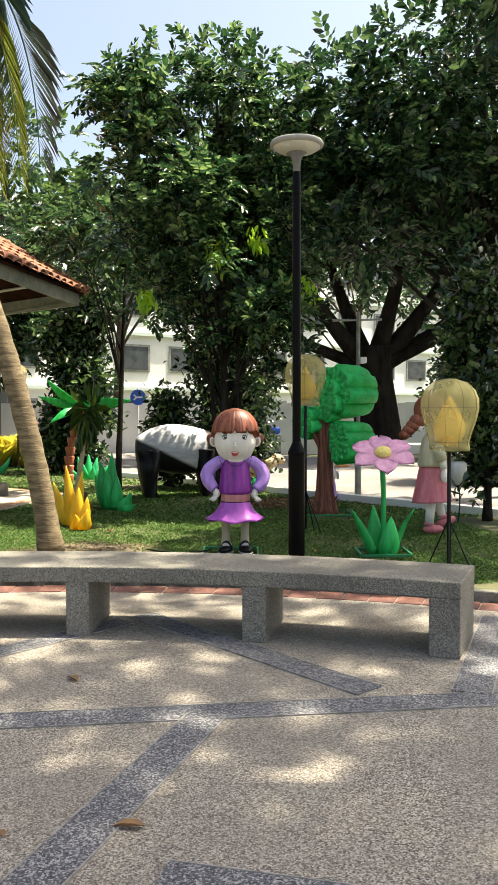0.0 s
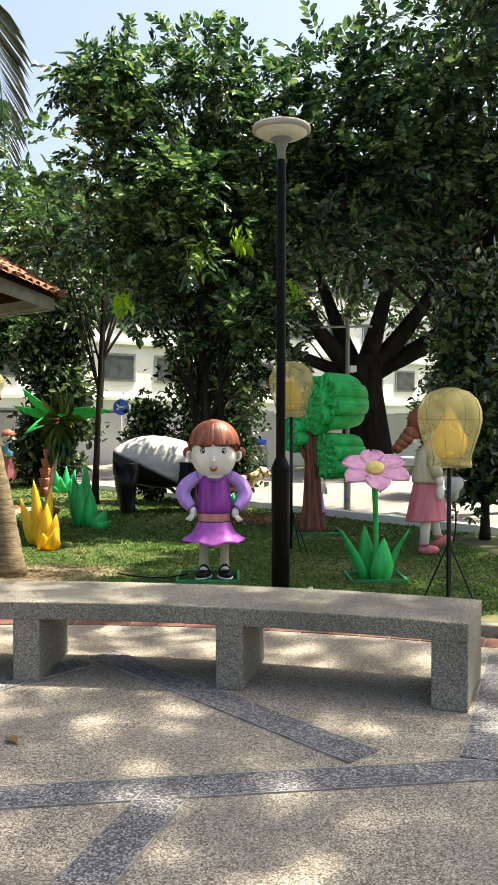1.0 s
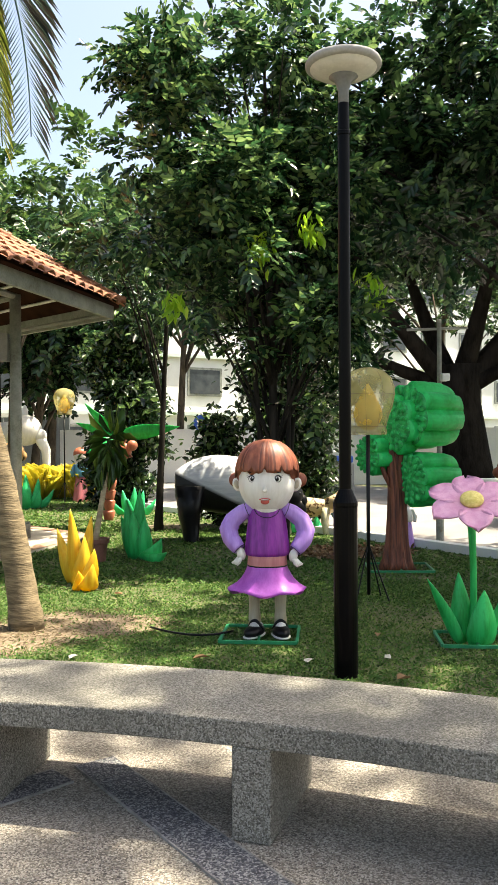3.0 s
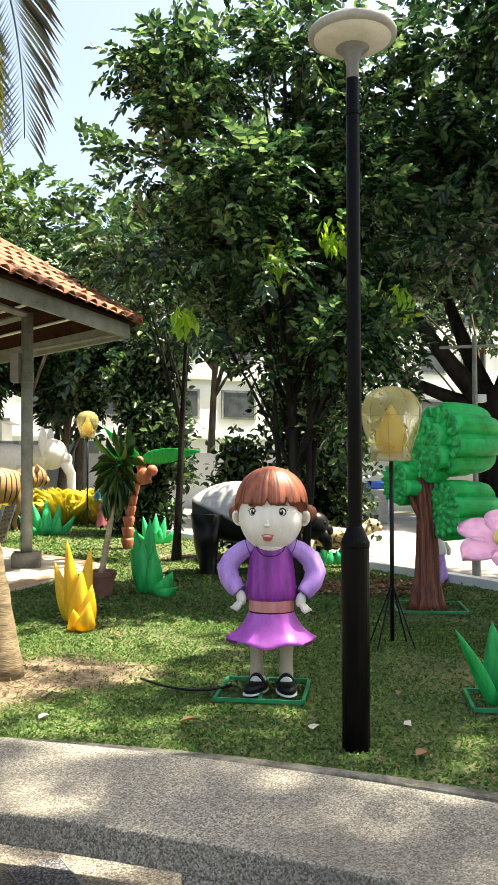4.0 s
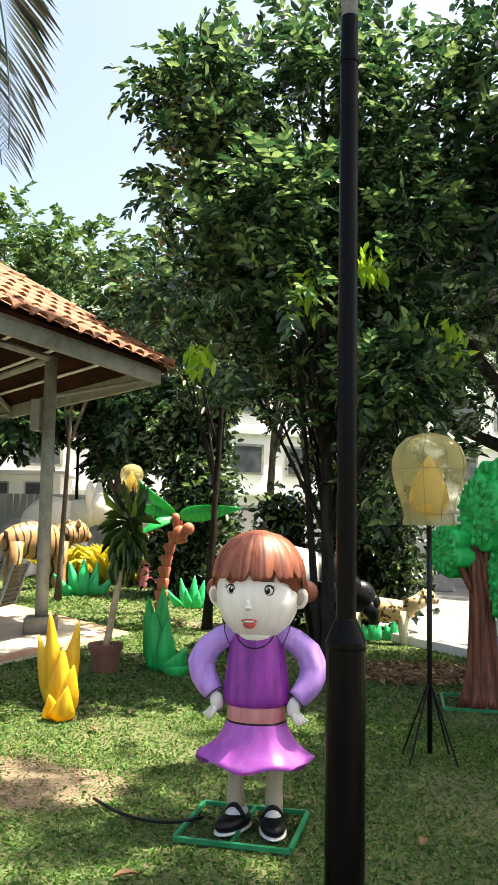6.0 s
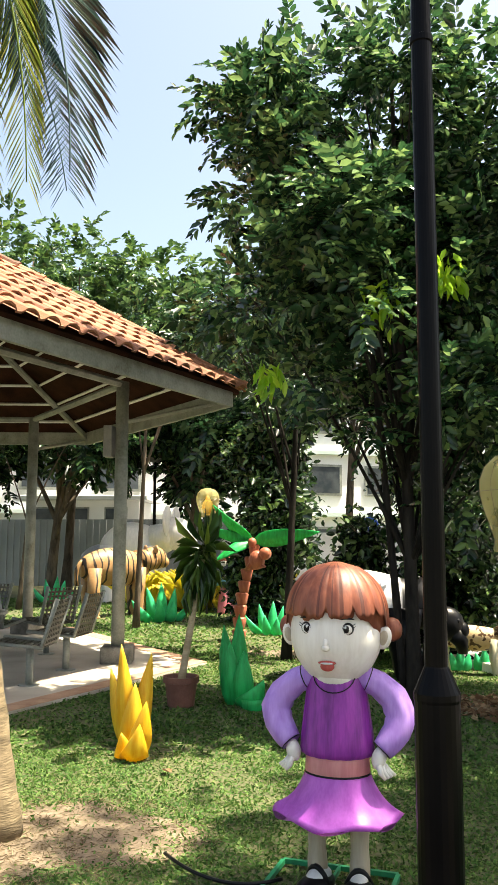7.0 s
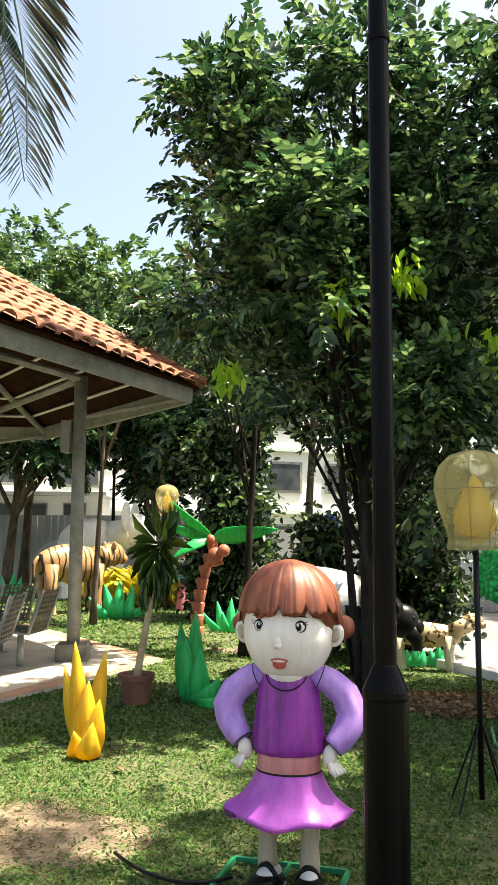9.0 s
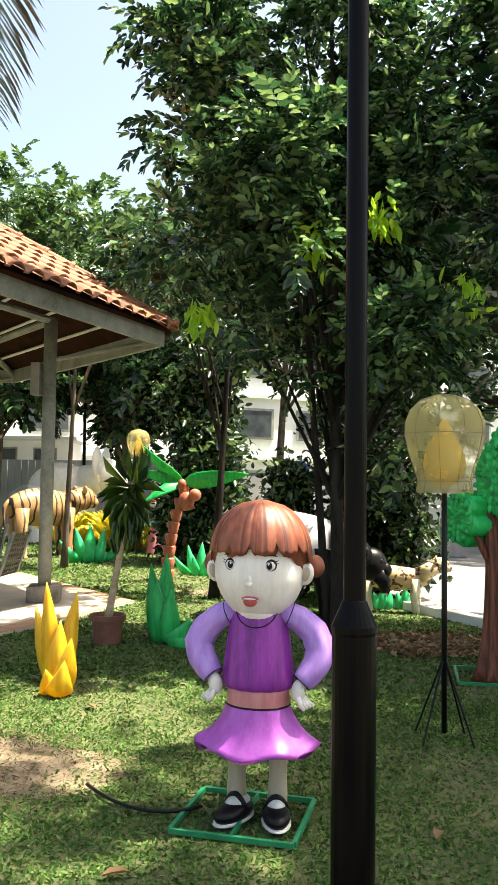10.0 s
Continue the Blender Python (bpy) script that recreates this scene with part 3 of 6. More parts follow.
# drooping young yellow-green tufts
for k, (x, y, z) in enumerate(((1.75, 11.2, 3.72), (2.35, 11.2, 3.95), (0.8, 11.3, 3.1), (3.1, 11.4, 3.3))):
    g = np.random.default_rng(40 + k)
    n = 46
    P = np.array((x, y, z)) + g.normal(size=(n, 3)) * np.array((0.07, 0.07, 0.1))
    D = unit(g.normal(size=(n, 3)) * 0.4 + np.array((0, 0, -1.0)))
    leaf_mesh("young_leaves", P, D, g.normal(size=(n, 3)), 0.1 + 0.08 * g.random(n), 0.04 + 0.02 * g.random(n), M_LEAFYEL, big).data.name = "young_leaves"

add_tree("broadleaf_tree", "large dark leafy tree beside the road", (7.2, 12.6, 0), (6.2, 12.4, 7.5), 0.17,
         lumpy((5.6, 12.4, 6.3), (2.6, 1.8, 1.9), 34, 62, (0.46, 0.82), seed=21) + lumpy((4.6, 12.2, 4.6), (1.5, 1.3, 1.0), 8, 42, (0.4, 0.7), seed=22) + lumpy((4.1, 12.4, 6.2), (1.1, 1.0, 1.5), 12, 50, (0.4, 0.7), seed=24) + lumpy((6.4, 12.0, 4.6), (1.2, 1.2, 0.9), 5, 42, (0.5, 0.8), seed=23), M_LEAFDARK, M_BARKDARK, limb=0.06, **LP)
add_tree("broadleaf_tree", "tall dark leafy tree reaching over the lawn", (9.4, 8.2, 0), (8.2, 8.8, 11.5), 0.2,
         lumpy((7.6, 9.0, 12.0), (2.2, 2.0, 0.7), 18, 74, (1.2, 1.9), seed=36, shell=0.2), M_LEAFDARK, M_BARKDARK, limb=0.06, **LP)
add_tree("broadleaf_tree", "broad tall shade tree beside the plaza", (8.4, 1.8, 0), (7.4, 3.4, 13.0), 0.24,
         lumpy((6.6, 4.0, 14.0), (3.0, 3.0, 0.8), 28, 78, (1.4, 2.1), seed=35, shell=0.2), M_LEAFDARK, M_BARKDARK, limb=0.07, **LP)
add_tree("broadleaf_tree", "dark leafy tree at the lawn's road side", (6.9, 9.6, 0), (6.4, 9.6, 6.4), 0.12,
         lumpy((5.9, 9.4, 6.9), (1.2, 1.2, 0.9), 9, 40, (0.45, 0.8), seed=31), M_LEAFDARK, M_BARKDARK, limb=0.05, **LP)

# columnar dark evergreens, leaves in upright tufts
def column_shrub(label, base, r, z0, z1, count, leaf=0.1, lean=0.0):
    t = thing("columnar_shrub", Matrix(), label, "shrub")
    trunk_with_limbs("trunk", (base[0], base[1], 0.0), (base[0] + lean, base[1], z1 - 0.3), 0.06, 0.02, [(0.3, (base[0] + 0.3, base[1], (z0 + z1) / 2), 0.02), (0.4, (base[0] - 0.3, base[1] + 0.1, (z0 + z1) / 2 + 0.4), 0.02)], M_BARKDARK, t)
    g = np.random.default_rng(int(count + base[0] * 100))
    lobes = []
    nl = 26
    for k in range(nl):
        f = (k + 0.5) / nl
        a = g.random() * 6.28
        rr = r * (0.55 + 0.45 * math.sin(math.pi * (0.15 + 0.75 * f)))
        lobes.append(((base[0] + lean * f + math.cos(a) * rr * 0.5, base[1] + math.sin(a) * rr * 0.5, z0 + (z1 - z0) * f), (rr * 0.7, rr * 0.7, (z1 - z0) / nl * 1.5), int(count * 1.7) // nl))
    leaf_mesh("crown", *twig_crown(g, lobes, per=14, length=leaf * 1.25, width=leaf * 0.62, jitter=0.13, hollow=0.1), M_SHRUB, t)
    return t


column_shrub("dark green columnar shrub behind the tapir lantern", (2.75, 15.7), 0.78, 0.3, 3.6, 470)
column_shrub("tall dense dark green shrub at the lawn's end", (-0.25, 20.5), 0.82, 0.3, 4.5, 520, 0.13)
column_shrub("dark green shrub on a thin trunk", (5.25, 10.1), 0.62, 0.6, 3.4, 190)
column_shrub("dark green shrub behind the rain tree", (8.0, 15.5), 1.1, 0.3, 3.2, 500)
column_shrub("slender dark shrub beside the road", (1.58, 16.0), 0.3, 0.3, 1.85, 110)
add_tree("slender_tree", "slender dark tree on the lawn", (0.55, 15.4, 0), (0.75, 15.5, 4.6), 0.065,
         lumpy((0.6, 15.5, 4.4), (1.3, 1.0, 1.0), 9, 40, (0.4, 0.7), seed=51), M_LEAFDARK, M_BARKDARK, **LP)

add_tree("slender_tree", "slender pale-stemmed tree beside the pavilion", (-2.5, 18.9, 0), (-2.35, 19.0, 5.2), 0.06,
         lumpy((-2.3, 19.2, 5.4), (1.2, 1.0, 0.7), 8, 40, (0.4, 0.7), seed=52), M_LEAFDARK, M_BARK, **LP)
add_tree("slender_tree", "slender tree near the grey fence", (-6.3, 22.5, 0), (-6.0, 22.6, 4.6), 0.06,
         lumpy((-6.1, 22.6, 4.6), (1.3, 1.0, 0.8), 8, 40, (0.4, 0.7), seed=53), M_LEAFDARK, M_BARK, **LP)
# trees farther off
FAR = dict(pairs=6, length=0.2, width=0.1, spread=0.55, hollow=0.2)
for k, (x, y, h, r, m) in enumerate(((-12.5, 27, 11.5, 4.2, M_LEAFFAR), (-7.6, 29, 11.0, 4.0, M_LEAFFAR), (-3.0, 28, 10.4, 3.5, M_LEAFFAR), (1.0, 31, 10.0, 3.2, M_LEAFFAR), (-18, 27, 12.5, 4.4, M_LEAFFAR),
                                     (-15, 42, 17.5, 6.0, M_LEAFDARK), (-6.5, 24.8, 6.2, 2.4, M_LEAFDARK), (-9.6, 25.6, 5.6, 2.3, M_LEAFDARK), (-3.3, 26.6, 5.4, 2.0, M_LEAFDARK), (5.0, 33, 9.5, 3.4, M_LEAFFAR), (11.0, 33, 10.0, 4.0, M_LEAFDARK), (15, 24, 9.0, 3.8, M_LEAFDARK), (18, 33, 10.5, 4.4, M_LEAFFAR))):
    add_tree("broadleaf_tree", "leafy green tree far beyond the lawn", (x, y, 0), (x + 0.4, y, h - 1.5), 0.16,
             lumpy((x, y, h - r * 0.62), (r, r, r * 0.55), 18, 60, (r * 0.3, r * 0.48), seed=60 + k), m, M_BARK, limb=0.06, **FAR)

# the great rain tree beyond the road
rain = thing("rain_tree", Matrix(), "massive rain tree with a thick dark trunk and spreading limbs", "tree")
bm = bmesh.new()
RB = Vector((8.9, 24.5, 0))
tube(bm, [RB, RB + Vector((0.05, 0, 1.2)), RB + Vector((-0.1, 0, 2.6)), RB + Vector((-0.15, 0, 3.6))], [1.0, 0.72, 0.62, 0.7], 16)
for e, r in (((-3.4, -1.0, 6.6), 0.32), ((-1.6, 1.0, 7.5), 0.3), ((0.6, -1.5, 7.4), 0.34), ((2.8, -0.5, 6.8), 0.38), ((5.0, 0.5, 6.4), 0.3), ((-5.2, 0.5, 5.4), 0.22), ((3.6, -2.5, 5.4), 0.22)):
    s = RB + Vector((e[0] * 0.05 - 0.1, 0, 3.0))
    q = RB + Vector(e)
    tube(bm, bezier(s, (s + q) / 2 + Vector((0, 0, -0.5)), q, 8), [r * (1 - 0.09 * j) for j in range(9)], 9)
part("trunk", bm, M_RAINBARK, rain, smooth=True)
leaf_mesh("crown", *sprays(rng, lumpy((8.6, 24.3, 8.3), (6.0, 3.4, 1.8), 44, 80, (1.0, 1.6), seed=90), **FAR), M_LEAFDARK, rain)

# ---- palm beside the lawn ----
palm = thing("coconut_palm", Matrix(), "coconut palm with a leaning ringed trunk and hanging fronds", "palm tree")
bm = bmesh.new()
pp = bezier((-0.37, 8.68, 0.05), (-0.62, 8.7, 2.4), (-2.5, 8.9, 6.6), 40)
tube(bm, pp, [0.115 + 0.025 * max(0, 1 - k / 3) - 0.0008 * k + (0.008 if k % 2 else 0) for k in range(41)], 16)
part("trunk", bm, M_PALMBARK, palm, smooth=True)
fr = np.random.default_rng(8)


def frond(p0, p1, p2, leaflet, n=116, w=0.0085, blade_mat=None, hang=0.35):
    pts = bezier(p0, p1, p2, n)
    bmx = bmesh.new()
    tube(bmx, pts[::4], [0.022 * (1 - 0.9 * k / (n // 4)) + 0.003 for k in range(n // 4 + 1)], 6)
    f = part("rachis", bmx, blade_mat or M_FROND, palm, smooth=True)
    P, D, N, L = [], [], [], []
    for k in range(4, n):
        p, q = np.array(pts[k]), np.array(pts[min(k + 1, n)])
        t = unit(q - np.array(pts[k - 1]))
        up = np.array((0, 0, 1.0)) if abs(t[2]) < 0.85 else np.array((0.5, -0.8, 0.2))
        s = unit(np.cross(t, up))
        for side in (-1, 1):
            P.append(p)
            D.append(unit(s * side * 0.75 + t * 0.75 + np.array((0, 0, -hang)) + fr.normal(size=3) * 0.03))
            N.append(unit(np.cross(s, t) + fr.normal(size=3) * 0.15))
            L.append(leaflet * (0.45 + 0.75 * math.sin(math.pi * min(1, 0.12 + 0.88 * k / n))) * fr.uniform(0.85, 1.1))
    L = np.array(L)
    leaf_mesh("frond_blade", np.array(P), np.array(D), np.array(N), L, np.full(len(L), w), blade_mat or M_FROND, f, 0.1, 0.1)


PT = (-2.5, 8.9, 6.6)
for p1, p2, ln in (((-0.55, 9.9, 7.4), (-0.5, 9.8, 4.35), 0.75), ((-1.5, 8.8, 7.9), (-1.35, 8.8, 3.6), 0.7), ((-3.4, 8.6, 8.0), (-4.6, 8.2, 5.4), 0.7),
                   ((-2.8, 10.6, 8.0), (-3.2, 11.9, 5.6), 0.7), ((-1.4, 10.6, 7.9), (-1.1, 11.3, 4.9), 0.65), ((-2.0, 7.6, 8.3), (-2.2, 6.4, 6.4), 0.7), ((-3.6, 9.9, 8.3), (-5.0, 10.3, 6.6), 0.7), ((-1.3, 8.6, 8.6), (-0.4, 7.4, 7.6), 0.7)):
    frond(PT, p1, p2, ln)
# left-hand fronds in the lit colour, as if the sun caught them
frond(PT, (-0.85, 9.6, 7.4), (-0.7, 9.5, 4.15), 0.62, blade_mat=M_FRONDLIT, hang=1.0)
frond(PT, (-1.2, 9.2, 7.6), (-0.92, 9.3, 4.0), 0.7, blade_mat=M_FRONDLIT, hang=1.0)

# ---- lawn grass ----
gr = np.random.default_rng(17)
PATCHES = ((0.0, 8.75, 0.62, 0.5), (-0.5, 8.4, 0.5, 0.5), (3.0, 12.6, 0.7, 0.5), (0.9, 16.0, 0.9, 0.5))


def grass(name, n, x0, x1, y0, y1, length, width):
    x, y = gr.uniform(x0, x1, n), gr.uniform(y0, y1, n)
    r = np.hypot(x - PC[0], y - PC[1])
    keep = r > 9.12
    hx = np.max([(x - PV.x) * math.cos(radians(PV_A + 30 + 60 * k)) + (y - PV.y) * math.sin(radians(PV_A + 30 + 60 * k)) for k in range(6)], 0)
    keep &= hx > 4.34
    side = (x - o.x) * nrm.x + (y - o.y) * nrm.y
    keep &= side < -0.02
    thin = np.array([noise.noise(Vector((a * 0.9, b * 0.9, 3.0))) for a, b in zip(x, y)])
    keep &= gr.random(n) < np.clip(0.85 + thin * 0.9, 0.25, 1.0)
    for px_, py_, rx_, ry_ in PATCHES:
        e = ((x - px_) / rx_) ** 2 + ((y - py_) / ry_) ** 2
        keep &= gr.random(n) > np.clip(1.15 - e * 0.8, 0, 0.72)
    x, y = x[keep], y[keep]
    n = len(x)
    z = np.array([lawn_height(a, b) for a, b in zip(x, y)]) - 0.006
    P = np.stack([x, y, z], 1)
    D = unit(np.stack([gr.normal(size=n) * 0.8, gr.normal(size=n) * 0.8, 0.2 + gr.random(n) * 0.55], 1))
    L = (length * (0.5 + gr.random(n)))[:, None]
    S = unit(np.cross(D, np.array((0, 0, 1.0)) + gr.normal(size=(n, 3)) * 0.5)) * (width * (0.6 + 0.8 * gr.random(n)))[:, None] * 0.5
    v = np.stack([P, P + D * L * 0.45 + S, P + D * L - np.array((0, 0, 0.2)) * L, P + D * L * 0.45 - S], 1)
    me = bpy.data.meshes.new(name)
    me.vertices.add(n * 4)
    me.vertices.foreach_set("co", v.reshape(-1))
    me.loops.add(n * 4)
    me.loops.foreach_set("vertex_index", np.arange(n * 4, dtype=np.int32))
    me.polygons.add(n)
    me.polygons.foreach_set("loop_start", np.arange(0, n * 4, 4, dtype=np.int32))
    me.update()
    me.validate()
    me.materials.append(M_GRASS)
    ob = new(name, me)
    return tagged(ob, "short green broad-bladed lawn grass with dry patches", "grass", kind="stuff")


grass("lawn_grass", 270000, -2.2, 4.8, 6.3, 10.5, 0.036, 0.0125)
grass("lawn_grass", 150000, -4.5, 6.5, 10.5, 16.0, 0.05, 0.02)
grass("lawn_grass", 70000, -9.0, 4.0, 16.0, 26.0, 0.07, 0.034)

# bare earth showing through
for px_, py_, rx_, ry_ in PATCHES:
    bm = bmesh.new()
    loops = []
    for s, h in ((1.12, -0.012), (1.0, 0.002), (0.6, 0.007), (0.2, 0.009)):
        row = []
        for k in range(36):
            a = 2 * math.pi * k / 36
            w = s * (1 + 0.3 * noise.noise(Vector((math.cos(a) * 1.5 + px_, math.sin(a) * 1.5, py_))))
            x, y = px_ + rx_ * w * math.cos(a), py_ + ry_ * w * math.sin(a)
            row.append((x, y, lawn_height(x, y) + h))
        loops.append(row)
    rings(bm, loops)
    tagged(part("bare_patch", bm, M_DIRT, smooth=True), "worn patch of bare sandy earth in the lawn", "soil", kind="structure")

# dry straw lying over the bare earth
M_STRAW = leaf_mat("straw", (0.09, 0.065, 0.035), (0.17, 0.13, 0.075), (0.26, 0.21, 0.13), 0.15, 0.8)
sx, sy = [], []
for px_, py_, rx_, ry_ in PATCHES[:2]:
    a_ = gr.random(1600) * 6.28
    r_ = np.sqrt(gr.random(1600)) * 1.35
    sx.append(px_ + rx_ * r_ * np.cos(a_))
    sy.append(py_ + ry_ * r_ * np.sin(a_))
sx, sy = np.concatenate(sx), np.concatenate(sy)
n = len(sx)
P = np.stack([sx, sy, np.array([lawn_height(p, q) for p, q in zip(sx, sy)]) + 0.011], 1)
tagged(leaf_mesh("dry_straw", P, np.stack([gr.normal(size=n), gr.normal(size=n), np.abs(gr.normal(size=n)) * 0.25], 1), gr.normal(size=(n, 3)), 0.02 + 0.035 * gr.random(n), 0.0025 + 0.003 * gr.random(n), M_STRAW, None, 0.1, 0.1),
       "dry straw and dead grass scattered over bare earth", "dead grass", kind="stuff")

# ---- buildings beyond ----
M_BAND2 = mat("pale_green_band", (0.45, 0.55, 0.52), (0.55, 0.63, 0.6), 1, 0.7, 0.1)


def building(label, centre, size, yaw, storeys, bays):
    w, dpt, h = size
    t = thing("apartment_building", pose(*centre, 0, 0, yaw), label, "building")
    bm = bmesh.new()
    box(bm, (0, dpt / 2, h / 2), (w, dpt, h))
    part("wall", bm, M_WHITE, t)
    bm = bmesh.new()
    box(bm, (0, dpt / 2, h + 0.15), (w + 0.6, dpt + 0.6, 0.3))
    part("roof", bm, M_GREYWALL, t)
    sh = h / storeys
    for s in range(storeys):
        bm = bmesh.new()
        box(bm, (0, -0.1, s * sh + sh - 0.12), (w + 0.1, 0.24, 0.18))
        part("ledge", bm, M_BAND2, t)
        for b in range(bays):
            x = -w / 2 + (b + 0.5) * w / bays
            bm = bmesh.new()
            box(bm, (x, -0.03, s * sh + sh * 0.52), (w / bays * 0.62, 0.1, sh * 0.5))
            win = part("window", bm, M_STEELPAINT, t)
            bm = bmesh.new()
            box(bm, (x, -0.07, s * sh + sh * 0.52), (w / bays * 0.54, 0.06, sh * 0.42))
            part("pane", bm, M_GLASSDARK, win)


building("white apartment block behind the trees", (4, 46, 0), (72, 8, 12), 26, 4, 22)
building("white tower block far behind the trees", (-40, 80, 0), (20, 12, 24), 18, 8, 7)


def low_wall(name, label, a, b, h, m, thick=0.2):
    a, b = Vector((*a, 0)), Vector((*b, 0))
    dd = (b - a).normalized()
    s = Vector((-dd.y, dd.x, 0)) * thick
    bmx = bmesh.new()
    rings(bmx, [[p, p + s, p + s + Vector((0, 0, h)), p + Vector((0, 0, h))] for p in (a, b)])
    return tagged(part(name, bmx, m), label, "wall", kind="structure")


low_wall("wall_boundary", "pale boundary wall beyond the road", (-3, 30.5), (30, 26.5), 1.9, M_WHITE)
low_wall("wall_fence", "long grey corrugated site fence", (-22, 33), (-3.0, 33), 2.4, mat("site_fence_sheet", (0.2, 0.22, 0.235), (0.28, 0.3, 0.31), 0.8, 0.7, 0.1, 30))

hut = thing("site_hut", pose(-9.3, 35.2, 0, 0, 0, 6), "low white site hut with a flat roof behind the fence", "hut")
bm = bmesh.new()
box(bm, (0, 1.5, 1.6), (4.4, 3.0, 3.2), None, 0.02)
part("wall", bm, M_WHITE, hut)
bm = bmesh.new()
box(bm, (0, 1.3, 3.28), (5.2, 3.8, 0.16), None, 0.02)
part("roof", bm, M_GREYWALL, hut)
for x in (-1.5, -0.2, 1.3):
    bm = bmesh.new()
    box(bm, (x, -0.01, 2.62), (0.9, 0.08, 0.62), None, 0.01)
    win = part("window", bm, M_STEELPAINT, hut)
    bm = bmesh.new()
    box(bm, (x, -0.06, 2.62), (0.78, 0.04, 0.5))
    part("pane", bm, M_GLASSDARK, win)
# ribs of the corrugated fence
M_RIB = mat("fence_rib", (0.22, 0.24, 0.255), (0.3, 0.32, 0.33), 0.8, 0.7, 0.1, 30)
fence_rib = bmesh.new()
for k in range(75):
    box(fence_rib, (-21.9 + 0.25 * k, 32.985, 1.19), (0.06, 0.04, 2.36))
tagged(part("fence_ribs", fence_rib, M_RIB), "upright ribs of the grey corrugated fence", "fence", kind="structure")

# ---- lantern materials: stretched satin over wire ----
def satin(name, c1, c2, streak=True, translucent=0.25, rough=0.42):
    return mat(name, c1, c2, 5, rough, 0.06, 25, stretch=(4, 4, 0.5) if streak else (1, 1, 1), translucent=translucent)


S_SKIN = satin("pale_satin", (0.76, 0.72, 0.66), (0.86, 0.83, 0.78), True, 0.1)
S_HAIR = mat("auburn_satin", (0.15, 0.036, 0.018), (0.28, 0.085, 0.042), 3.0, 0.48, 0.05, 9, stretch=(7, 7, 0.5), c3=(0.15, 0.035, 0.02), translucent=0.05)
S_HAIRDARK = mat("dark_auburn_satin", (0.07, 0.017, 0.01), (0.13, 0.034, 0.018), 3.0, 0.62, 0.05, 9, stretch=(7, 7, 0.5))
S_VEST = satin("plum_satin", (0.17, 0.016, 0.22), (0.34, 0.04, 0.4), True, 0.15)
S_SLEEVE = satin("lilac_satin", (0.38, 0.2, 0.64), (0.52, 0.32, 0.78), True, 0.15)
S_SKIRT = satin("violet_satin", (0.38, 0.07, 0.45), (0.5, 0.12, 0.57), True, 0.12)
S_SASH = satin("rose_satin", (0.68, 0.24, 0.26), (0.8, 0.36, 0.36))
S_LEG = satin("beige_satin", (0.46, 0.38, 0.28), (0.6, 0.52, 0.4))
S_BLACK = mat("black_satin", (0.003, 0.003, 0.004), (0.008, 0.008, 0.009), 6, 0.35, 0.05, spec=0.2)
S_WHITE = satin("white_satin", (0.72, 0.72, 0.7), (0.84, 0.83, 0.8))
S_RED = satin("red_satin", (0.5, 0.08, 0.07), (0.62, 0.12, 0.1))
S_GREEN = satin("green_satin", (0.002, 0.36, 0.07), (0.01, 0.6, 0.16), True, 0.3)
S_GREENLT = satin("light_green_satin", (0.012, 0.5, 0.16), (0.04, 0.68, 0.3), False, 0.3)
S_GREENDK = mat("patterned_green_satin", (0.001, 0.22, 0.045), (0.008, 0.55, 0.14), 14, 0.45, 0.1, 30)
S_LOG = satin("emerald_satin", (0.001, 0.5, 0.1), (0.01, 0.72, 0.2), False, 0.3)
S_YELLOW = satin("yellow_satin", (0.8, 0.44, 0.02), (0.9, 0.66, 0.06), True, 0.35)
S_PINK = satin("pink_satin", (0.66, 0.29, 0.5), (0.78, 0.42, 0.62), True, 0.15)
S_CORAL = satin("coral_satin", (0.6, 0.16, 0.2), (0.74, 0.26, 0.3))
S_CREAM = satin("cream_satin", (0.6, 0.56, 0.38), (0.72, 0.68, 0.5))
S_GREY = satin("grey_satin", (0.36, 0.38, 0.44), (0.5, 0.52, 0.58))
S_BROWN = mat("painted_bark", (0.085, 0.022, 0.011), (0.24, 0.072, 0.035), 8, 0.6, 0.4, 30, stretch=(5, 5, 0.22), c3=(0.02, 0.007, 0.004))
S_TERRA = satin("terracotta_satin", (0.36, 0.1, 0.06), (0.52, 0.18, 0.1))
S_ORANGE = satin("orange_satin", (0.66, 0.27, 0.08), (0.76, 0.36, 0.14))
S_BLUE = satin("blue_satin", (0.12, 0.4, 0.6), (0.2, 0.52, 0.7))
M_GREENPAINT = mat("green_frame_paint", (0.006, 0.16, 0.07), (0.014, 0.26, 0.11), 8, 0.4, 0.08)


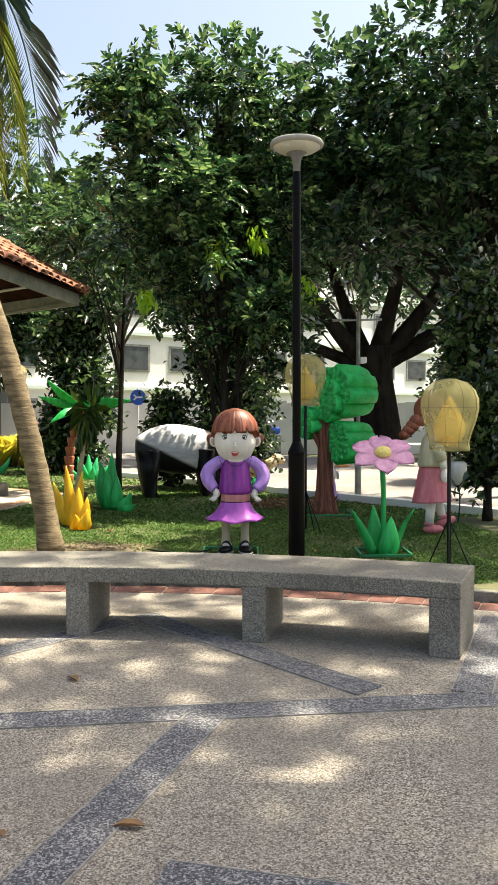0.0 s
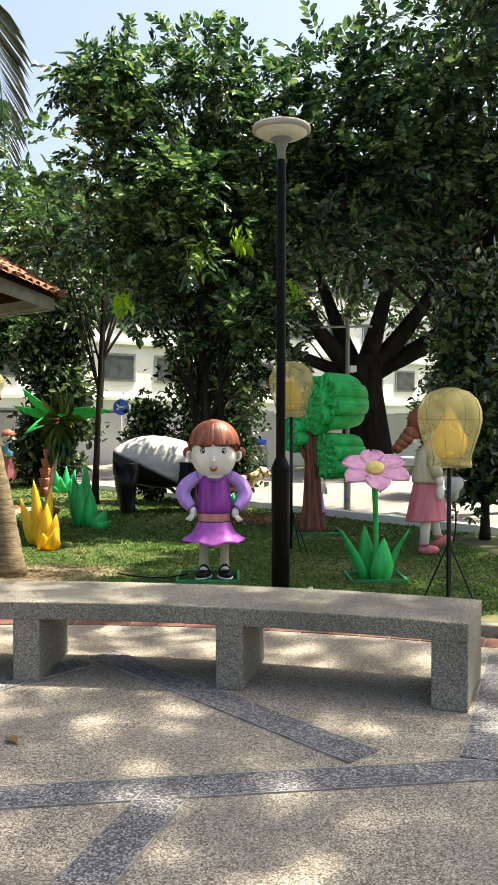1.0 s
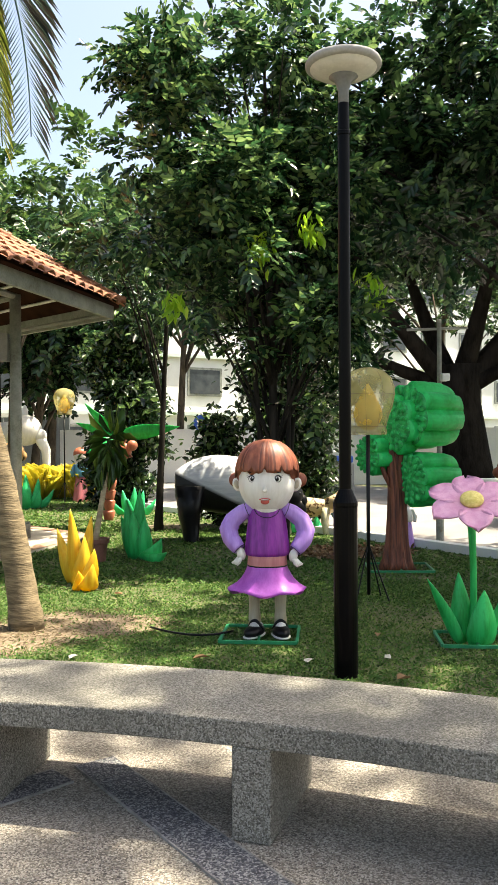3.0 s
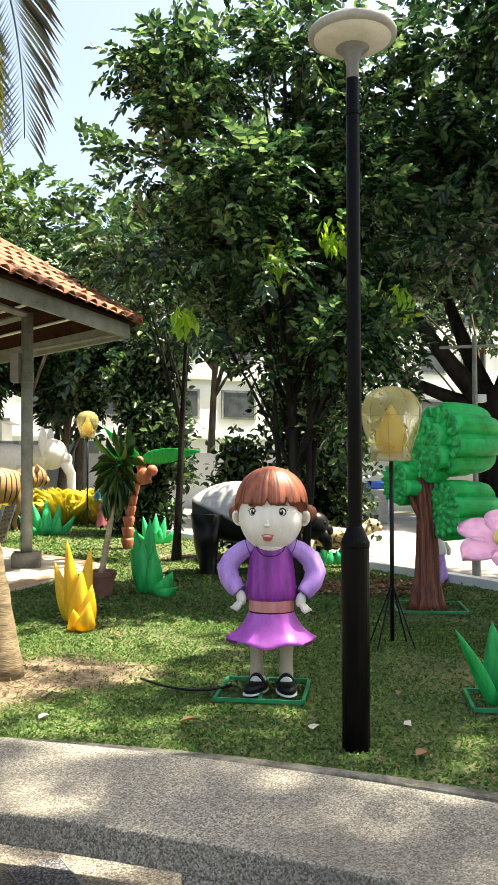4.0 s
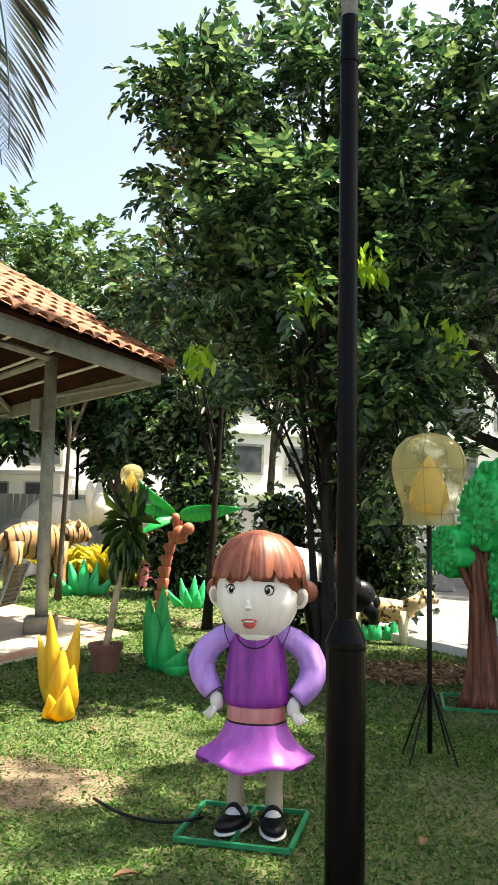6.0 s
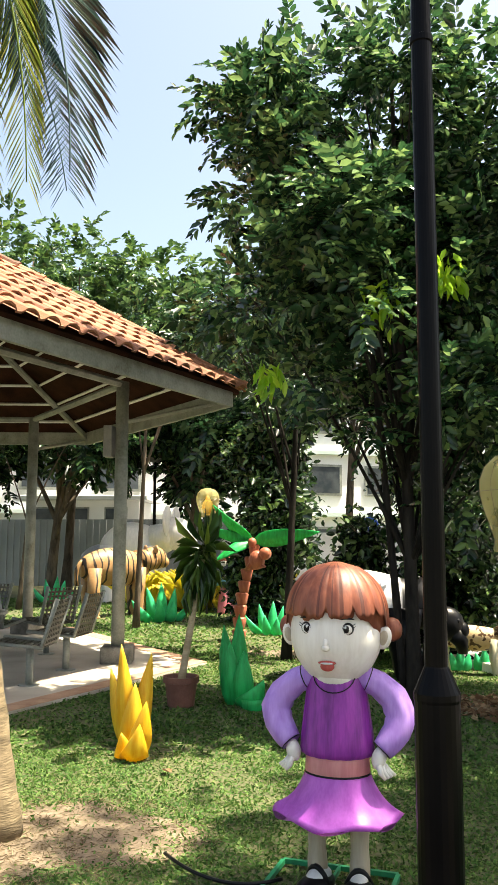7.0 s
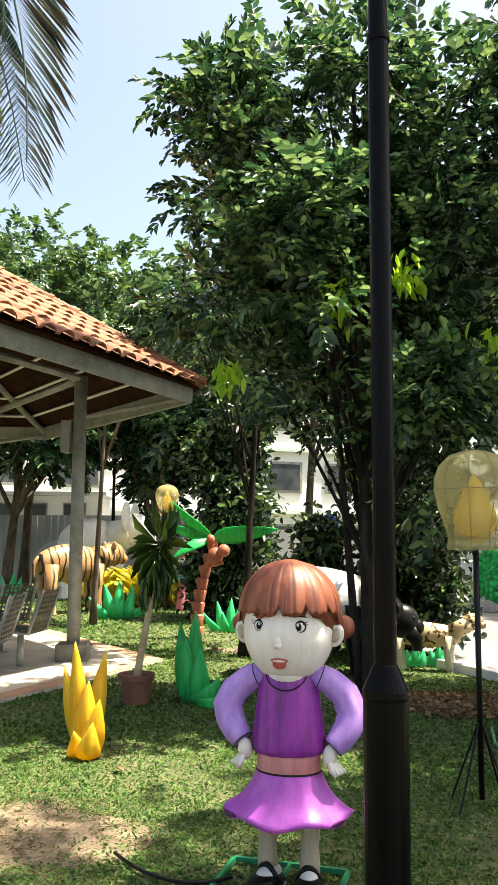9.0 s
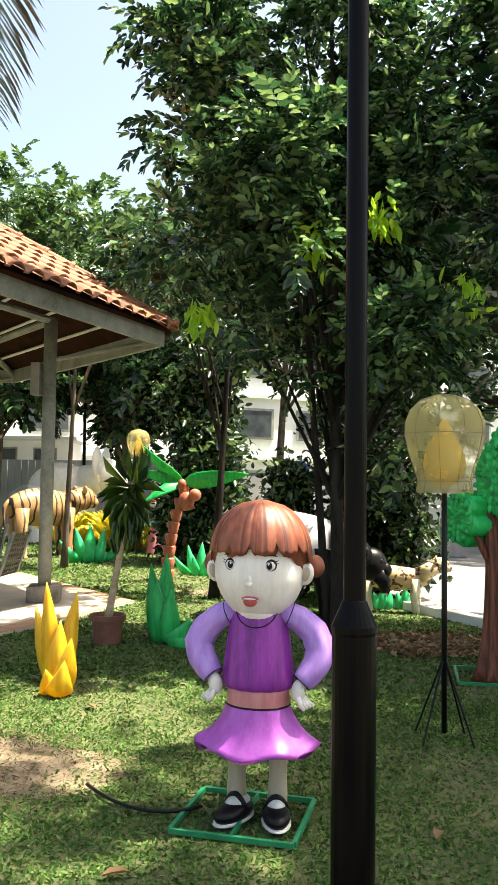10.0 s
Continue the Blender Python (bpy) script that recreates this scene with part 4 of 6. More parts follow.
def sheer(name, colour, clear=0.42):
    """Thin see-through fabric."""
    m = bpy.data.materials.new(name)
    m.use_nodes = True
    nt = m.node_tree
    b = nt.nodes["Principled BSDF"]
    tc = nt.nodes.new("ShaderNodeTexCoord")
    n1 = nt.nodes.new("ShaderNodeTexNoise")
    n1.inputs["Scale"].default_value = 6
    link_nodes(nt, tc, "Object", n1, "Vector")
    r = ramp_of(nt, [(0.3, tuple(c * 0.85 for c in colour)), (0.7, colour)])
    link_nodes(nt, n1, "Fac", r, "Fac")
    link_nodes(nt, r, "Color", b, "Base Color")
    b.inputs["Roughness"].default_value = 0.5
    b.inputs["Specular IOR Level"].default_value = 0.2
    tr = nt.nodes.new("ShaderNodeBsdfTranslucent")
    link_nodes(nt, r, "Color", tr, "Color")
    cl = nt.nodes.new("ShaderNodeBsdfTransparent")
    m1, m2 = nt.nodes.new("ShaderNodeMixShader"), nt.nodes.new("ShaderNodeMixShader")
    m1.inputs["Fac"].default_value, m2.inputs["Fac"].default_value = 0.5, clear
    link_nodes(nt, b, "BSDF", m1, 1)
    link_nodes(nt, tr, "BSDF", m1, 2)
    link_nodes(nt, m1, "Shader", m2, 1)
    link_nodes(nt, cl, "BSDF", m2, 2)
    link_nodes(nt, m2, "Shader", nt.nodes["Material Output"], "Surface")
    return m


S_SHEER = sheer("sheer_yellow_fabric", (0.64, 0.59, 0.28), 0.58)
S_WIRE = mat("brown_wire", (0.1, 0.08, 0.04), (0.16, 0.13, 0.07), 6, 0.6, 0.05)
S_FLAME = satin("flame_fabric", (0.8, 0.55, 0.08), (0.9, 0.7, 0.18), True, 0.5)


def ball(bm, c, r, mi=0, n=18, m=11, rot=None):
    if not isinstance(r, (tuple, list)):
        r = (r, r, r)
    c = Vector(c)
    loops = []
    for k in range(m + 1):
        a = -math.pi / 2 + math.pi * (k if 0 < k < m else (0.03 if k == 0 else m - 0.03)) / m
        row = []
        for j in range(n):
            p = Vector((r[0] * math.cos(a) * math.cos(2 * math.pi * j / n), r[1] * math.cos(a) * math.sin(2 * math.pi * j / n), r[2] * math.sin(a)))
            row.append(c + (rot @ p if rot is not None else p))
        loops.append(row)
    rings(bm, loops, True, mi)


def base_frame(m, w, dpt, label="green square-tube base frame on the grass"):
    """Flat base frame of green steel bars."""
    t = thing("base_frame", m, label, "frame", "display base frames")
    for x, y, sx, sy in ((0, -dpt / 2, w, 0.02), (0, dpt / 2, w, 0.02), (-w / 2, 0, 0.02, dpt - 0.022), (w / 2, 0, 0.02, dpt - 0.022), (0, 0.0, 0.014, dpt - 0.022)):
        bm = bmesh.new()
        box(bm, (x, y, 0.016), (sx, sy, 0.022))
        part("bar", bm, M_GREENPAINT, t)
    return t


# ---- the girl lantern with a plum vest ----
def girl_lantern():
    bm = bmesh.new()
    SK, HA, VE, SL, SKI, SA, BL, WH, RE = range(9)
    # shoes with a white sole edge, socks and strap, legs
    for s in (-1, 1):
        rot = Matrix.Rotation(radians(-24 if s < 0 else 12), 3, "Z")
        c = Vector((s * 0.1, -0.05, 0))
        ball(bm, c + Vector((0, 0, 0.045)), (0.066, 0.135, 0.05), BL, rot=rot)
        ball(bm, c + Vector((0, 0, 0.015)), (0.07, 0.14, 0.016), WH, rot=rot)
        ball(bm, c + rot @ Vector((0, 0.028, 0.075)), (0.046, 0.085, 0.042), WH, rot=rot)
        tube(bm, [c + rot @ Vector(p) for p in bezier((0.055, 0.02, 0.06), (0.0, -0.01, 0.19), (-0.055, 0.02, 0.06), 8)], 0.014, 6, BL)
        loops = []
        for r, z in ((0.046, 0.07), (0.045, 0.14), (0.04, 0.2), (0.043, 0.28), (0.047, 0.36)):
            loops.append([(s * (0.1 - 0.01 * (0.36 - z)) + r * (1 + 0.04 * math.cos(6 * a)) * math.cos(a), r * math.sin(a), z) for a in [2 * math.pi * j / 24 for j in range(24)]])
        rings(bm, loops, True, 9)
    # bell skirt, the hem flaring out and waved
    loops = []
    for f in [k / 10 for k in range(11)]:
        row = []
        for j in range(60):
            a = 2 * math.pi * j / 60
            r = 0.15 + 0.095 * (1 - f) ** 1.2 + 0.052 * (1 - f) ** 4
            wv = 1 + 0.022 * (1 - f) * math.sin(6 * a + 0.5) + 0.008 * abs(math.sin(10 * a))
            row.append((r * wv * math.cos(a), r * wv * 0.84 * math.sin(a), 0.342 + 0.2 * f + (1 - f) ** 2 * (0.014 * math.sin(6 * a + 2) + 0.016 * math.cos(a) ** 2)))
        loops.append(row)
    rings(bm, loops, True, SKI)
    lathe(bm, [(0.146, 0.535), (0.152, 0.545), (0.148, 0.6), (0.154, 0.632)], 32, sy=0.84, mi=SA)
    lathe(bm, [(0.15, 0.532), (0.1565, 0.537), (0.151, 0.543)], 32, sy=0.84, mi=BL)
    # vest: panels between seams, gathered over the sash
    loops = []
    for r, z in ((0.15, 0.615), (0.166, 0.622), (0.172, 0.645), (0.168, 0.7), (0.157, 0.79), (0.146, 0.88), (0.136, 0.95), (0.124, 0.975), (0.095, 0.998), (0.05, 1.005)):
        row = []
        for j in range(84):
            a = 2 * math.pi * j / 84
            puff = 0.03 * abs(math.sin(7 * a)) * min(1.0, (1.04 - z) * 4)
            row.append((r * (0.985 + puff) * math.cos(a), r * (0.985 + puff) * 0.82 * math.sin(a), z))
        loops.append(row)
    rings(bm, loops, True, VE)
    # round neck opening with dark piping
    nk = [(0.098 * math.cos(a), -0.062 - 0.058 * math.sin(a), 0.99 - 0.08 * math.sin(a)) for a in [math.pi * j / 14 for j in range(15)]]
    tube(bm, nk, 0.003, 6, BL)
    ball(bm, (0, -0.052, 0.98), (0.092, 0.068, 0.068), SK)
    lathe(bm, [(0.085, 0.96), (0.066, 1.0), (0.064, 1.08)], 16, (0, -0.01, 0), mi=SK)
    for s in (-1, 1):
        wr = 0.012 if s > 0 else 0.0
        way = [Vector(p) for p in ((s * 0.105, 0.0, 0.975), (s * 0.19, 0.01, 0.94), (s * 0.262, 0.02, 0.88), (s * 0.296, 0.012, 0.81 - wr), (s * 0.276, -0.01, 0.745 - wr), (s * 0.238, -0.03, 0.695 - wr), (s * 0.21, -0.042, 0.665 - wr))]
        pts = []
        for k in range(len(way) - 1):
            for q in (0.0, 0.5):
                pts.append(way[k].lerp(way[k + 1], q))
        pts.append(way[-1])
        rad = [0.054, 0.058, 0.061, 0.064, 0.067, 0.07, 0.071, 0.069, 0.066, 0.063, 0.059, 0.055, 0.05]
        ref = Vector((0, 1, 0))
        loops = []
        for k, p in enumerate(pts):
            d = (pts[min(k + 1, 12)] - pts[max(k - 1, 0)]).normalized()
            u = (ref - d * ref.dot(d)).normalized()
            w = d.cross(u)
            loops.append([p + (u * math.cos(a) + w * math.sin(a)) * rad[k] * (0.97 + 0.045 * abs(math.sin(4 * a))) for a in [2 * math.pi * j / 40 for j in range(40)]])
        rings(bm, loops, True, SL)
        for k, extra in ((1, 0.002), (12, 0.0)):
            lp = [Vector(q) for q in loops[k]]
            tube(bm, lp + [lp[0]], 0.0026, 5, BL)
        # a loose fist on the hip
        h = Vector((s * 0.198, -0.05, 0.632 - wr))
        ball(bm, h, (0.034, 0.036, 0.052), SK, rot=Matrix.Rotation(radians(s * 14), 3, "Y"))
        for k in range(4):
            tube(bm, [h + Vector((s * 0.004 * k, -0.026 + 0.016 * k, -0.025)), h + Vector((s * (0.012 + 0.012 * k), -0.03 + 0.016 * k, -0.062)), h + Vector((s * (0.03 + 0.014 * k), -0.026 + 0.014 * k, -0.085 + 0.004 * k))], [0.014, 0.012, 0.007], 6, SK)
    # head, turned a little to one side: full cheeks and a blunt chin
    turn = Matrix.Translation((0, 0, 0)) @ Matrix.Rotation(radians(-5), 4, "Z")
    n0 = len(bm.verts)
    loops = []
    for k in range(21):
        e = -1 + 2 * (k if 0 < k < 20 else (0.02 if k == 0 else 19.98)) / 20
        w = (1 - abs(e) ** (2.5 if e > 0 else 2.2)) ** (1 / 2.1)
        cheek = 1 + 0.05 * math.exp(-((e + 0.1) / 0.4) ** 2)
        loops.append([(0.207 * w * cheek * (0.99 + 0.012 * abs(math.sin(8 * a))) * math.cos(a), 0.19 * w * cheek * math.sin(a), 1.178 + 0.25 * e) for a in [2 * math.pi * j / 48 for j in range(48)]])
    rings(bm, loops, True, SK)
    # bowl-cut hair in broad locks, fringe pointed between them
    loops = []
    for k in range(17):
        f = k / 16
        row = []
        for j in range(240):
            a = 2 * math.pi * j / 240
            front = min(1.0, max(0.0, -math.sin(a) + 0.1) * 2.6)
            low = 1.11 + 0.145 * front
            lock = abs(math.sin(6.5 * a + 0.35 + 0.25 * math.sin(3 * a)))
            jag = (0.05 * (1 - lock) ** 4 + 0.012 * abs(math.sin(17 * a)) ** 6) * (1 - f) ** 2
            z = low + jag + (1.5 - low) * f
            e = (z - 1.225) / 0.276
            rr = max(0.02, math.sqrt(max(0.0, 1 - abs(e) ** 2.35))) * (0.94 + 0.056 * lock ** 0.5 * (1 - f * 0.6) + 0.025 * f + 0.012 * abs(math.sin(20 * a + 0.5 * math.sin(5 * a))) * (1 - 0.7 * f))
            row.append((0.248 * rr * math.cos(a), 0.012 + 0.236 * rr * math.sin(a), z))
        loops.append(row)
    first = len(bm.faces)
    rings(bm, loops, True, HA)
    for k, f in enumerate(list(bm.faces)[first:first + 16 * 240]):
        a = 2 * math.pi * (k % 240) / 240
        if math.sin(26 * a + 2.0 * math.sin(5 * a)) + 0.6 * math.sin(11 * a) < -0.75:
            f.material_index = 10
    ball(bm, (0.252, 0.07, 1.185), (0.05, 0.04, 0.056), HA)
    ball(bm, (-0.252, 0.07, 1.185), (0.05, 0.04, 0.056), HA)
    for s in (-1, 1):
        ear = Matrix.Rotation(radians(s * 14), 3, "Y")
        ball(bm, (s * 0.224, -0.005, 1.155), (0.04, 0.024, 0.055), SK, rot=ear)
        ball(bm, (s * 0.228, -0.02, 1.155), (0.022, 0.014, 0.036), 9, 12, 8, rot=ear)
        # eyes with round irises, lashes and short brows
        ey = Matrix.Rotation(radians(s * 24), 3, "Z")
        ball(bm, (s * 0.098, -0.172, 1.205), (0.027, 0.014, 0.028), BL, 18, 8, rot=ey)
        ball(bm, (s * 0.097, -0.1745, 1.204), (0.0245, 0.014, 0.0245), WH, 18, 8, rot=ey)
        ball(bm, (s * 0.094, -0.181, 1.204), (0.017, 0.011, 0.019), BL, 16, 8, rot=ey)
        ball(bm, (s * 0.09, -0.19, 1.212), (0.0055, 0.005, 0.007), WH, 8, 6)
        for q in (0.0, 0.012):
            tube(bm, [(s * 0.12, -0.175, 1.222 - q), (s * 0.133, -0.169, 1.229 - q)], [0.0022, 0.001], 5, BL)
        tube(bm, bezier((s * 0.07, -0.19, 1.247), (s * 0.096, -0.186, 1.258), (s * 0.126, -0.17, 1.247), 5), [0.002, 0.004, 0.005, 0.005, 0.004, 0.002], 5, BL)
    ball(bm, (0, -0.194, 1.132), (0.015, 0.018, 0.03), SK, 12, 8)
    ball(bm, (0, -0.202, 1.118), (0.02, 0.016, 0.014), SK, 12, 8)
    # open smiling mouth
    ball(bm, (0.002, -0.183, 1.052), (0.042, 0.009, 0.01), RE, 16, 8)
    ball(bm, (0.002, -0.181, 1.036), (0.033, 0.009, 0.022), RE, 16, 8)
    ball(bm, (0.002, -0.19, 1.05), (0.03, 0.005, 0.005), WH, 14, 8)
    bm.verts.ensure_lookup_table()
    bmesh.ops.transform(bm, matrix=turn, verts=bm.verts[n0:])
    return part("girl_statue", bm, [S_SKIN, S_HAIR, S_VEST, S_SLEEVE, S_SKIRT, S_SASH, S_BLACK, S_WHITE, S_RED, S_LEG, S_HAIRDARK], smooth=True)


girl = tagged(girl_lantern(), "satin girl lantern with auburn fringe, plum vest and violet skirt", "statue")
girl.matrix_basis = pose(1.478, 8.19, LAWN_Z + 0.014, 0, 0, -7) @ Matrix.Scale(0.982, 4)
base_frame(pose(1.425, 8.19, LAWN_Z + 0.012, 0, 0, -11), 0.56, 0.52)
bm = bmesh.new()
tube(bm, bezier((1.22, 8.22, LAWN_Z + 0.05), (0.95, 8.05, LAWN_Z + 0.02), (0.6, 8.5, LAWN_Z + 0.03), 10), 0.009, 6)
tagged(part("power_cable", bm, S_BLACK, smooth=True), "black power cable lying on the grass", "cable")


# ---- balloon-shaped lanterns on tripod stands ----
def stand_lantern(dz=0.0):
    t = thing("stand_lantern", Matrix(), "sheer yellow balloon lantern on a black tripod stand", "lantern", "tripod lanterns")
    bm = bmesh.new()
    tube(bm, [(0, 0, 0.05), (0, 0, 1.68 + dz)], 0.018, 10)
    part("pole", bm, S_BLACK, t, smooth=True)
    for k in range(4):
        a = radians(45 + 90 * k)
        bm = bmesh.new()
        tube(bm, [(0, 0, 0.52), (0.22 * math.cos(a), 0.22 * math.sin(a), 0.0)], 0.007, 6)
        part("tripod_leg", bm, S_BLACK, t)
    prof = [(0.17, 1.66), (0.175, 1.68), (0.17, 1.7), (0.165, 1.73), (0.19, 1.82), (0.225, 1.92), (0.247, 2.02), (0.245, 2.1), (0.215, 2.18), (0.15, 2.245), (0.06, 2.275), (0.01, 2.28)]
    prof = [(r, z + dz) for r, z in prof]
    bm = bmesh.new()
    loops = [[(r * math.cos(2 * math.pi * j / 32), r * math.sin(2 * math.pi * j / 32), z) for j in range(32)] for r, z in prof]
    rings(bm, loops, False)
    shade = part("shade", bm, S_SHEER, t, "sheer yellow fabric balloon", smooth=True)
    for k in range(10):
        a = 2 * math.pi * k / 10
        bm = bmesh.new()
        tube(bm, [(r * 1.005 * math.cos(a), r * 1.005 * math.sin(a), z) for r, z in prof[1:]], 0.002, 5)
        part("rib", bm, S_WIRE, shade)
    for r, z in ((0.247, 2.03), (0.172, 1.68), (0.166, 1.735)):
        z += dz
        bm = bmesh.new()
        tube(bm, [(r * math.cos(2 * math.pi * j / 28), r * math.sin(2 * math.pi * j / 28), z) for j in range(29)], 0.0024, 5)
        part("hoop", bm, S_WIRE, shade)
    bm = bmesh.new()
    lathe(bm, [(0.04, 1.7), (0.1, 1.75), (0.135, 1.83), (0.125, 1.9), (0.08, 2.0), (0.045, 2.07), (0.008, 2.13)], 16, (0, 0, dz))
    part("flame", bm, [S_FLAME], t, "yellow flame-shaped core", smooth=True)
    return t


lan = stand_lantern(-0.14)
lan.matrix_basis = pose(2.57, 9.5, LAWN_Z)
stand_lantern(-0.55).matrix_basis = pose(3.07, 6.6, LAWN_Z, 0, 0, 20)
stand_lantern(0.42).matrix_basis = pose(-1.72, 21.6, LAWN_Z, 0, 0, 50)


# ---- leaf clusters ----
def blade(bm, base, tip, width, bulge=0.25, mi=0, cup=0.5, full=0.33, n=9):
    """A pointed, cupped and ribbed leaf with thickness, from base to tip."""
    b, t = Vector(base), Vector(tip)
    d = t - b
    out = Vector((d.x * 0.7, d.y - 0.6 * d.length, 0))
    out = out.normalized() if out.length > 1e-4 else Vector((0, -1, 0))
    side = d.cross(out)
    side = side.normalized() if side.length > 1e-4 else Vector((1, 0, 0))
    nor = side.cross(d).normalized()
    if nor.dot(out) < 0:
        nor = -nor
    loops = []
    for k in range(n + 1):
        f = k / n
        w = width * (max(math.sin(math.pi * ((0.1 if full > 0.1 else 0.0) + (0.9 if full > 0.1 else 1.0) * f) ** 0.7) ** 0.8 * 0.5 * (1 - 0.25 * f), full * (1 - 1.2 * f)) + 0.006)
        c = b + d * f + nor * (math.sin(math.pi * f) * bulge * d.length * 0.5)
        row = []
        for u in (-1, -0.6, -0.2, 0.2, 0.6, 1):
            row.append(c + side * w * u + nor * (w * (cup * (1 - u * u) + (0.1 if abs(u) in (0.2, 1) else 0.0))))
        for u in (1, 0.6, 0.2, -0.2, -0.6, -1):
            row.append(c + side * w * u * 0.97 + nor * (w * (cup * (1 - u * u) + (0.1 if abs(u) in (0.2, 1) else 0.0)) - 0.014))
        loops.append(row)
    rings(bm, loops, True, mi)


def leaf_cluster(name, label, m, material, specs, category="lantern", group="leaf lanterns"):
    t = thing(name, m, label, category, group)
    for base, tip, w, bulge in specs:
        bm = bmesh.new()
        blade(bm, base, tip, w, bulge)
        part("leaf", bm, material, t, smooth=True)
    return t


leaf_cluster("leaf_lantern", "bright yellow satin leaf cluster lantern on the grass", pose(-0.15, 10.5, LAWN_Z, 0, 0, 17), S_YELLOW,
             [((-0.01, 0.1, 0), (-0.09, 0.08, 0.79), 0.18, 0.03), ((0.02, 0.16, 0), (0.15, 0.18, 0.7), 0.18, 0.05), ((-0.03, 0.26, 0), (-0.17, 0.4, 0.56), 0.16, 0.05), ((-0.01, -0.02, 0), (0.02, -0.1, 0.52), 0.21, 0.1),
              ((0.03, -0.08, 0), (0.1, -0.2, 0.4), 0.19, 0.18), ((0.0, -0.16, 0), (0.05, -0.36, 0.27), 0.22, 0.4), ((-0.03, -0.12, 0), (-0.08, -0.3, 0.2), 0.18, 0.3)])
leaf_cluster("leaf_lantern", "green satin leaf cluster lantern beside the potted plant", pose(0.36, 12.42, LAWN_Z, 0, 0, 12), S_GREEN,
             [((0.0, 0.06, 0), (0.02, 0.06, 0.86), 0.24, 0.02), ((-0.04, 0.12, 0), (-0.13, 0.2, 0.74), 0.22, 0.02), ((-0.03, 0.0, 0), (-0.08, -0.02, 0.6), 0.22, 0.04), ((0.04, -0.04, 0), (0.06, -0.08, 0.52), 0.24, 0.06), ((0.05, -0.08, 0), (0.24, -0.24, 0.26), 0.28, 0.35),
              ((0.07, -0.12, 0), (0.28, -0.34, 0.1), 0.24, 0.4), ((-0.02, 0.2, 0), (-0.16, 0.42, 0.5), 0.2, 0.06)])
for x, y, s, rz, lab in ((0.02, 18.4, 1.0, 0, "low green satin leaf fan lantern near the shrub"), (-2.35, 20.2, 1.35, 30, "wide green satin leaf fan lantern beside the tiger"), (-6.2, 24.5, 1.2, 10, "green satin leaf fan lantern far on the lawn")):
    leaf_cluster("leaf_lantern", lab, pose(x, y, LAWN_Z, 0, 0, rz) @ Matrix.Scale(s, 4), S_GREENLT,
                 [((0, 0.05, 0), (0.02, 0.1, 0.55), 0.2, 0.08), ((-0.1, 0, 0), (-0.22, 0.02, 0.5), 0.18, 0.1), ((0.1, 0, 0), (0.2, 0.0, 0.48), 0.18, 0.1), ((-0.18, -0.03, 0), (-0.46, -0.04, 0.32), 0.17, 0.2), ((0.18, -0.03, 0), (0.44, -0.05, 0.3), 0.17, 0.2), ((-0.05, -0.1, 0), (-0.1, -0.2, 0.34), 0.18, 0.2), ((0.08, -0.1, 0), (0.12, -0.22, 0.3), 0.18, 0.2)])

# ---- pink flower lantern ----
fl = thing("flower_lantern", pose(2.92, 7.85, LAWN_Z, 0, 0, 0), "giant pink six-petal flower lantern with green stem and leaves", "lantern")
bm = bmesh.new()
tube(bm, bezier((0.02, 0.02, 0.02), (0.05, 0.03, 0.5), (0.0, 0.0, 0.98), 10), [0.03, 0.03, 0.028, 0.026, 0.025, 0.025, 0.025, 0.026, 0.028, 0.03, 0.032], 12)
part("stem", bm, S_GREEN, fl, smooth=True)
for base, tip, w, bl in (((0.03, -0.09, 0), (0.06, -0.12, 0.4), 0.24, 0.05), ((-0.08, -0.02, 0), (-0.34, -0.06, 0.48), 0.1, -0.14), ((0.12, -0.02, 0), (0.34, -0.04, 0.46), 0.09, -0.14), ((-0.04, 0.06, 0), (-0.06, 0.08, 0.5), 0.19, 0.03)):
    bm = bmesh.new()
    blade(bm, base, tip, w, bl)
    part("leaf", bm, S_GREEN, fl, smooth=True)
FT = Matrix.Translation((0, -0.03, 1.02)) @ Matrix.Rotation(radians(30), 4, "X") @ Matrix.Rotation(radians(-8), 4, "Y")
for k in range(6):
    a = radians(60 * k + 20)
    bm = bmesh.new()
    loops = []
    for f in [j / 8 for j in range(9)]:
        w = 0.012 + 0.118 * math.sin(math.pi * f ** 0.85) ** 0.62 * (0.75 + 0.35 * f)
        rr = 0.045 + 0.285 * f
        zz = 0.025 * math.sin(math.pi * f) - 0.01 * f
        row = [(rr, w * u, zz + 0.03 * u * u * f) for u in (-1, -0.5, 0, 0.5, 1)] + [(rr, w * u, zz + 0.03 * u * u * f - 0.012) for u in (1, 0.5, 0, -0.5, -1)]
        loops.append([FT @ Matrix.Rotation(a, 4, "Z") @ Vector(p) for p in row])
    rings(bm, loops)
    part("petal", bm, S_PINK, fl, smooth=True)
bm = bmesh.new()
ball(bm, FT @ Vector((0, 0, 0.03)), (0.085, 0.085, 0.05), rot=FT.to_3x3())
part("flower_centre", bm, mat("pale_yellow_fabric", (0.6, 0.5, 0.12), (0.78, 0.68, 0.25), 30, 0.6, 0.4, 60), fl, "pale yellow flower centre", smooth=True)
base_frame(pose(2.94, 7.85, LAWN_Z + 0.012, 0, 0, -10), 0.5, 0.44)

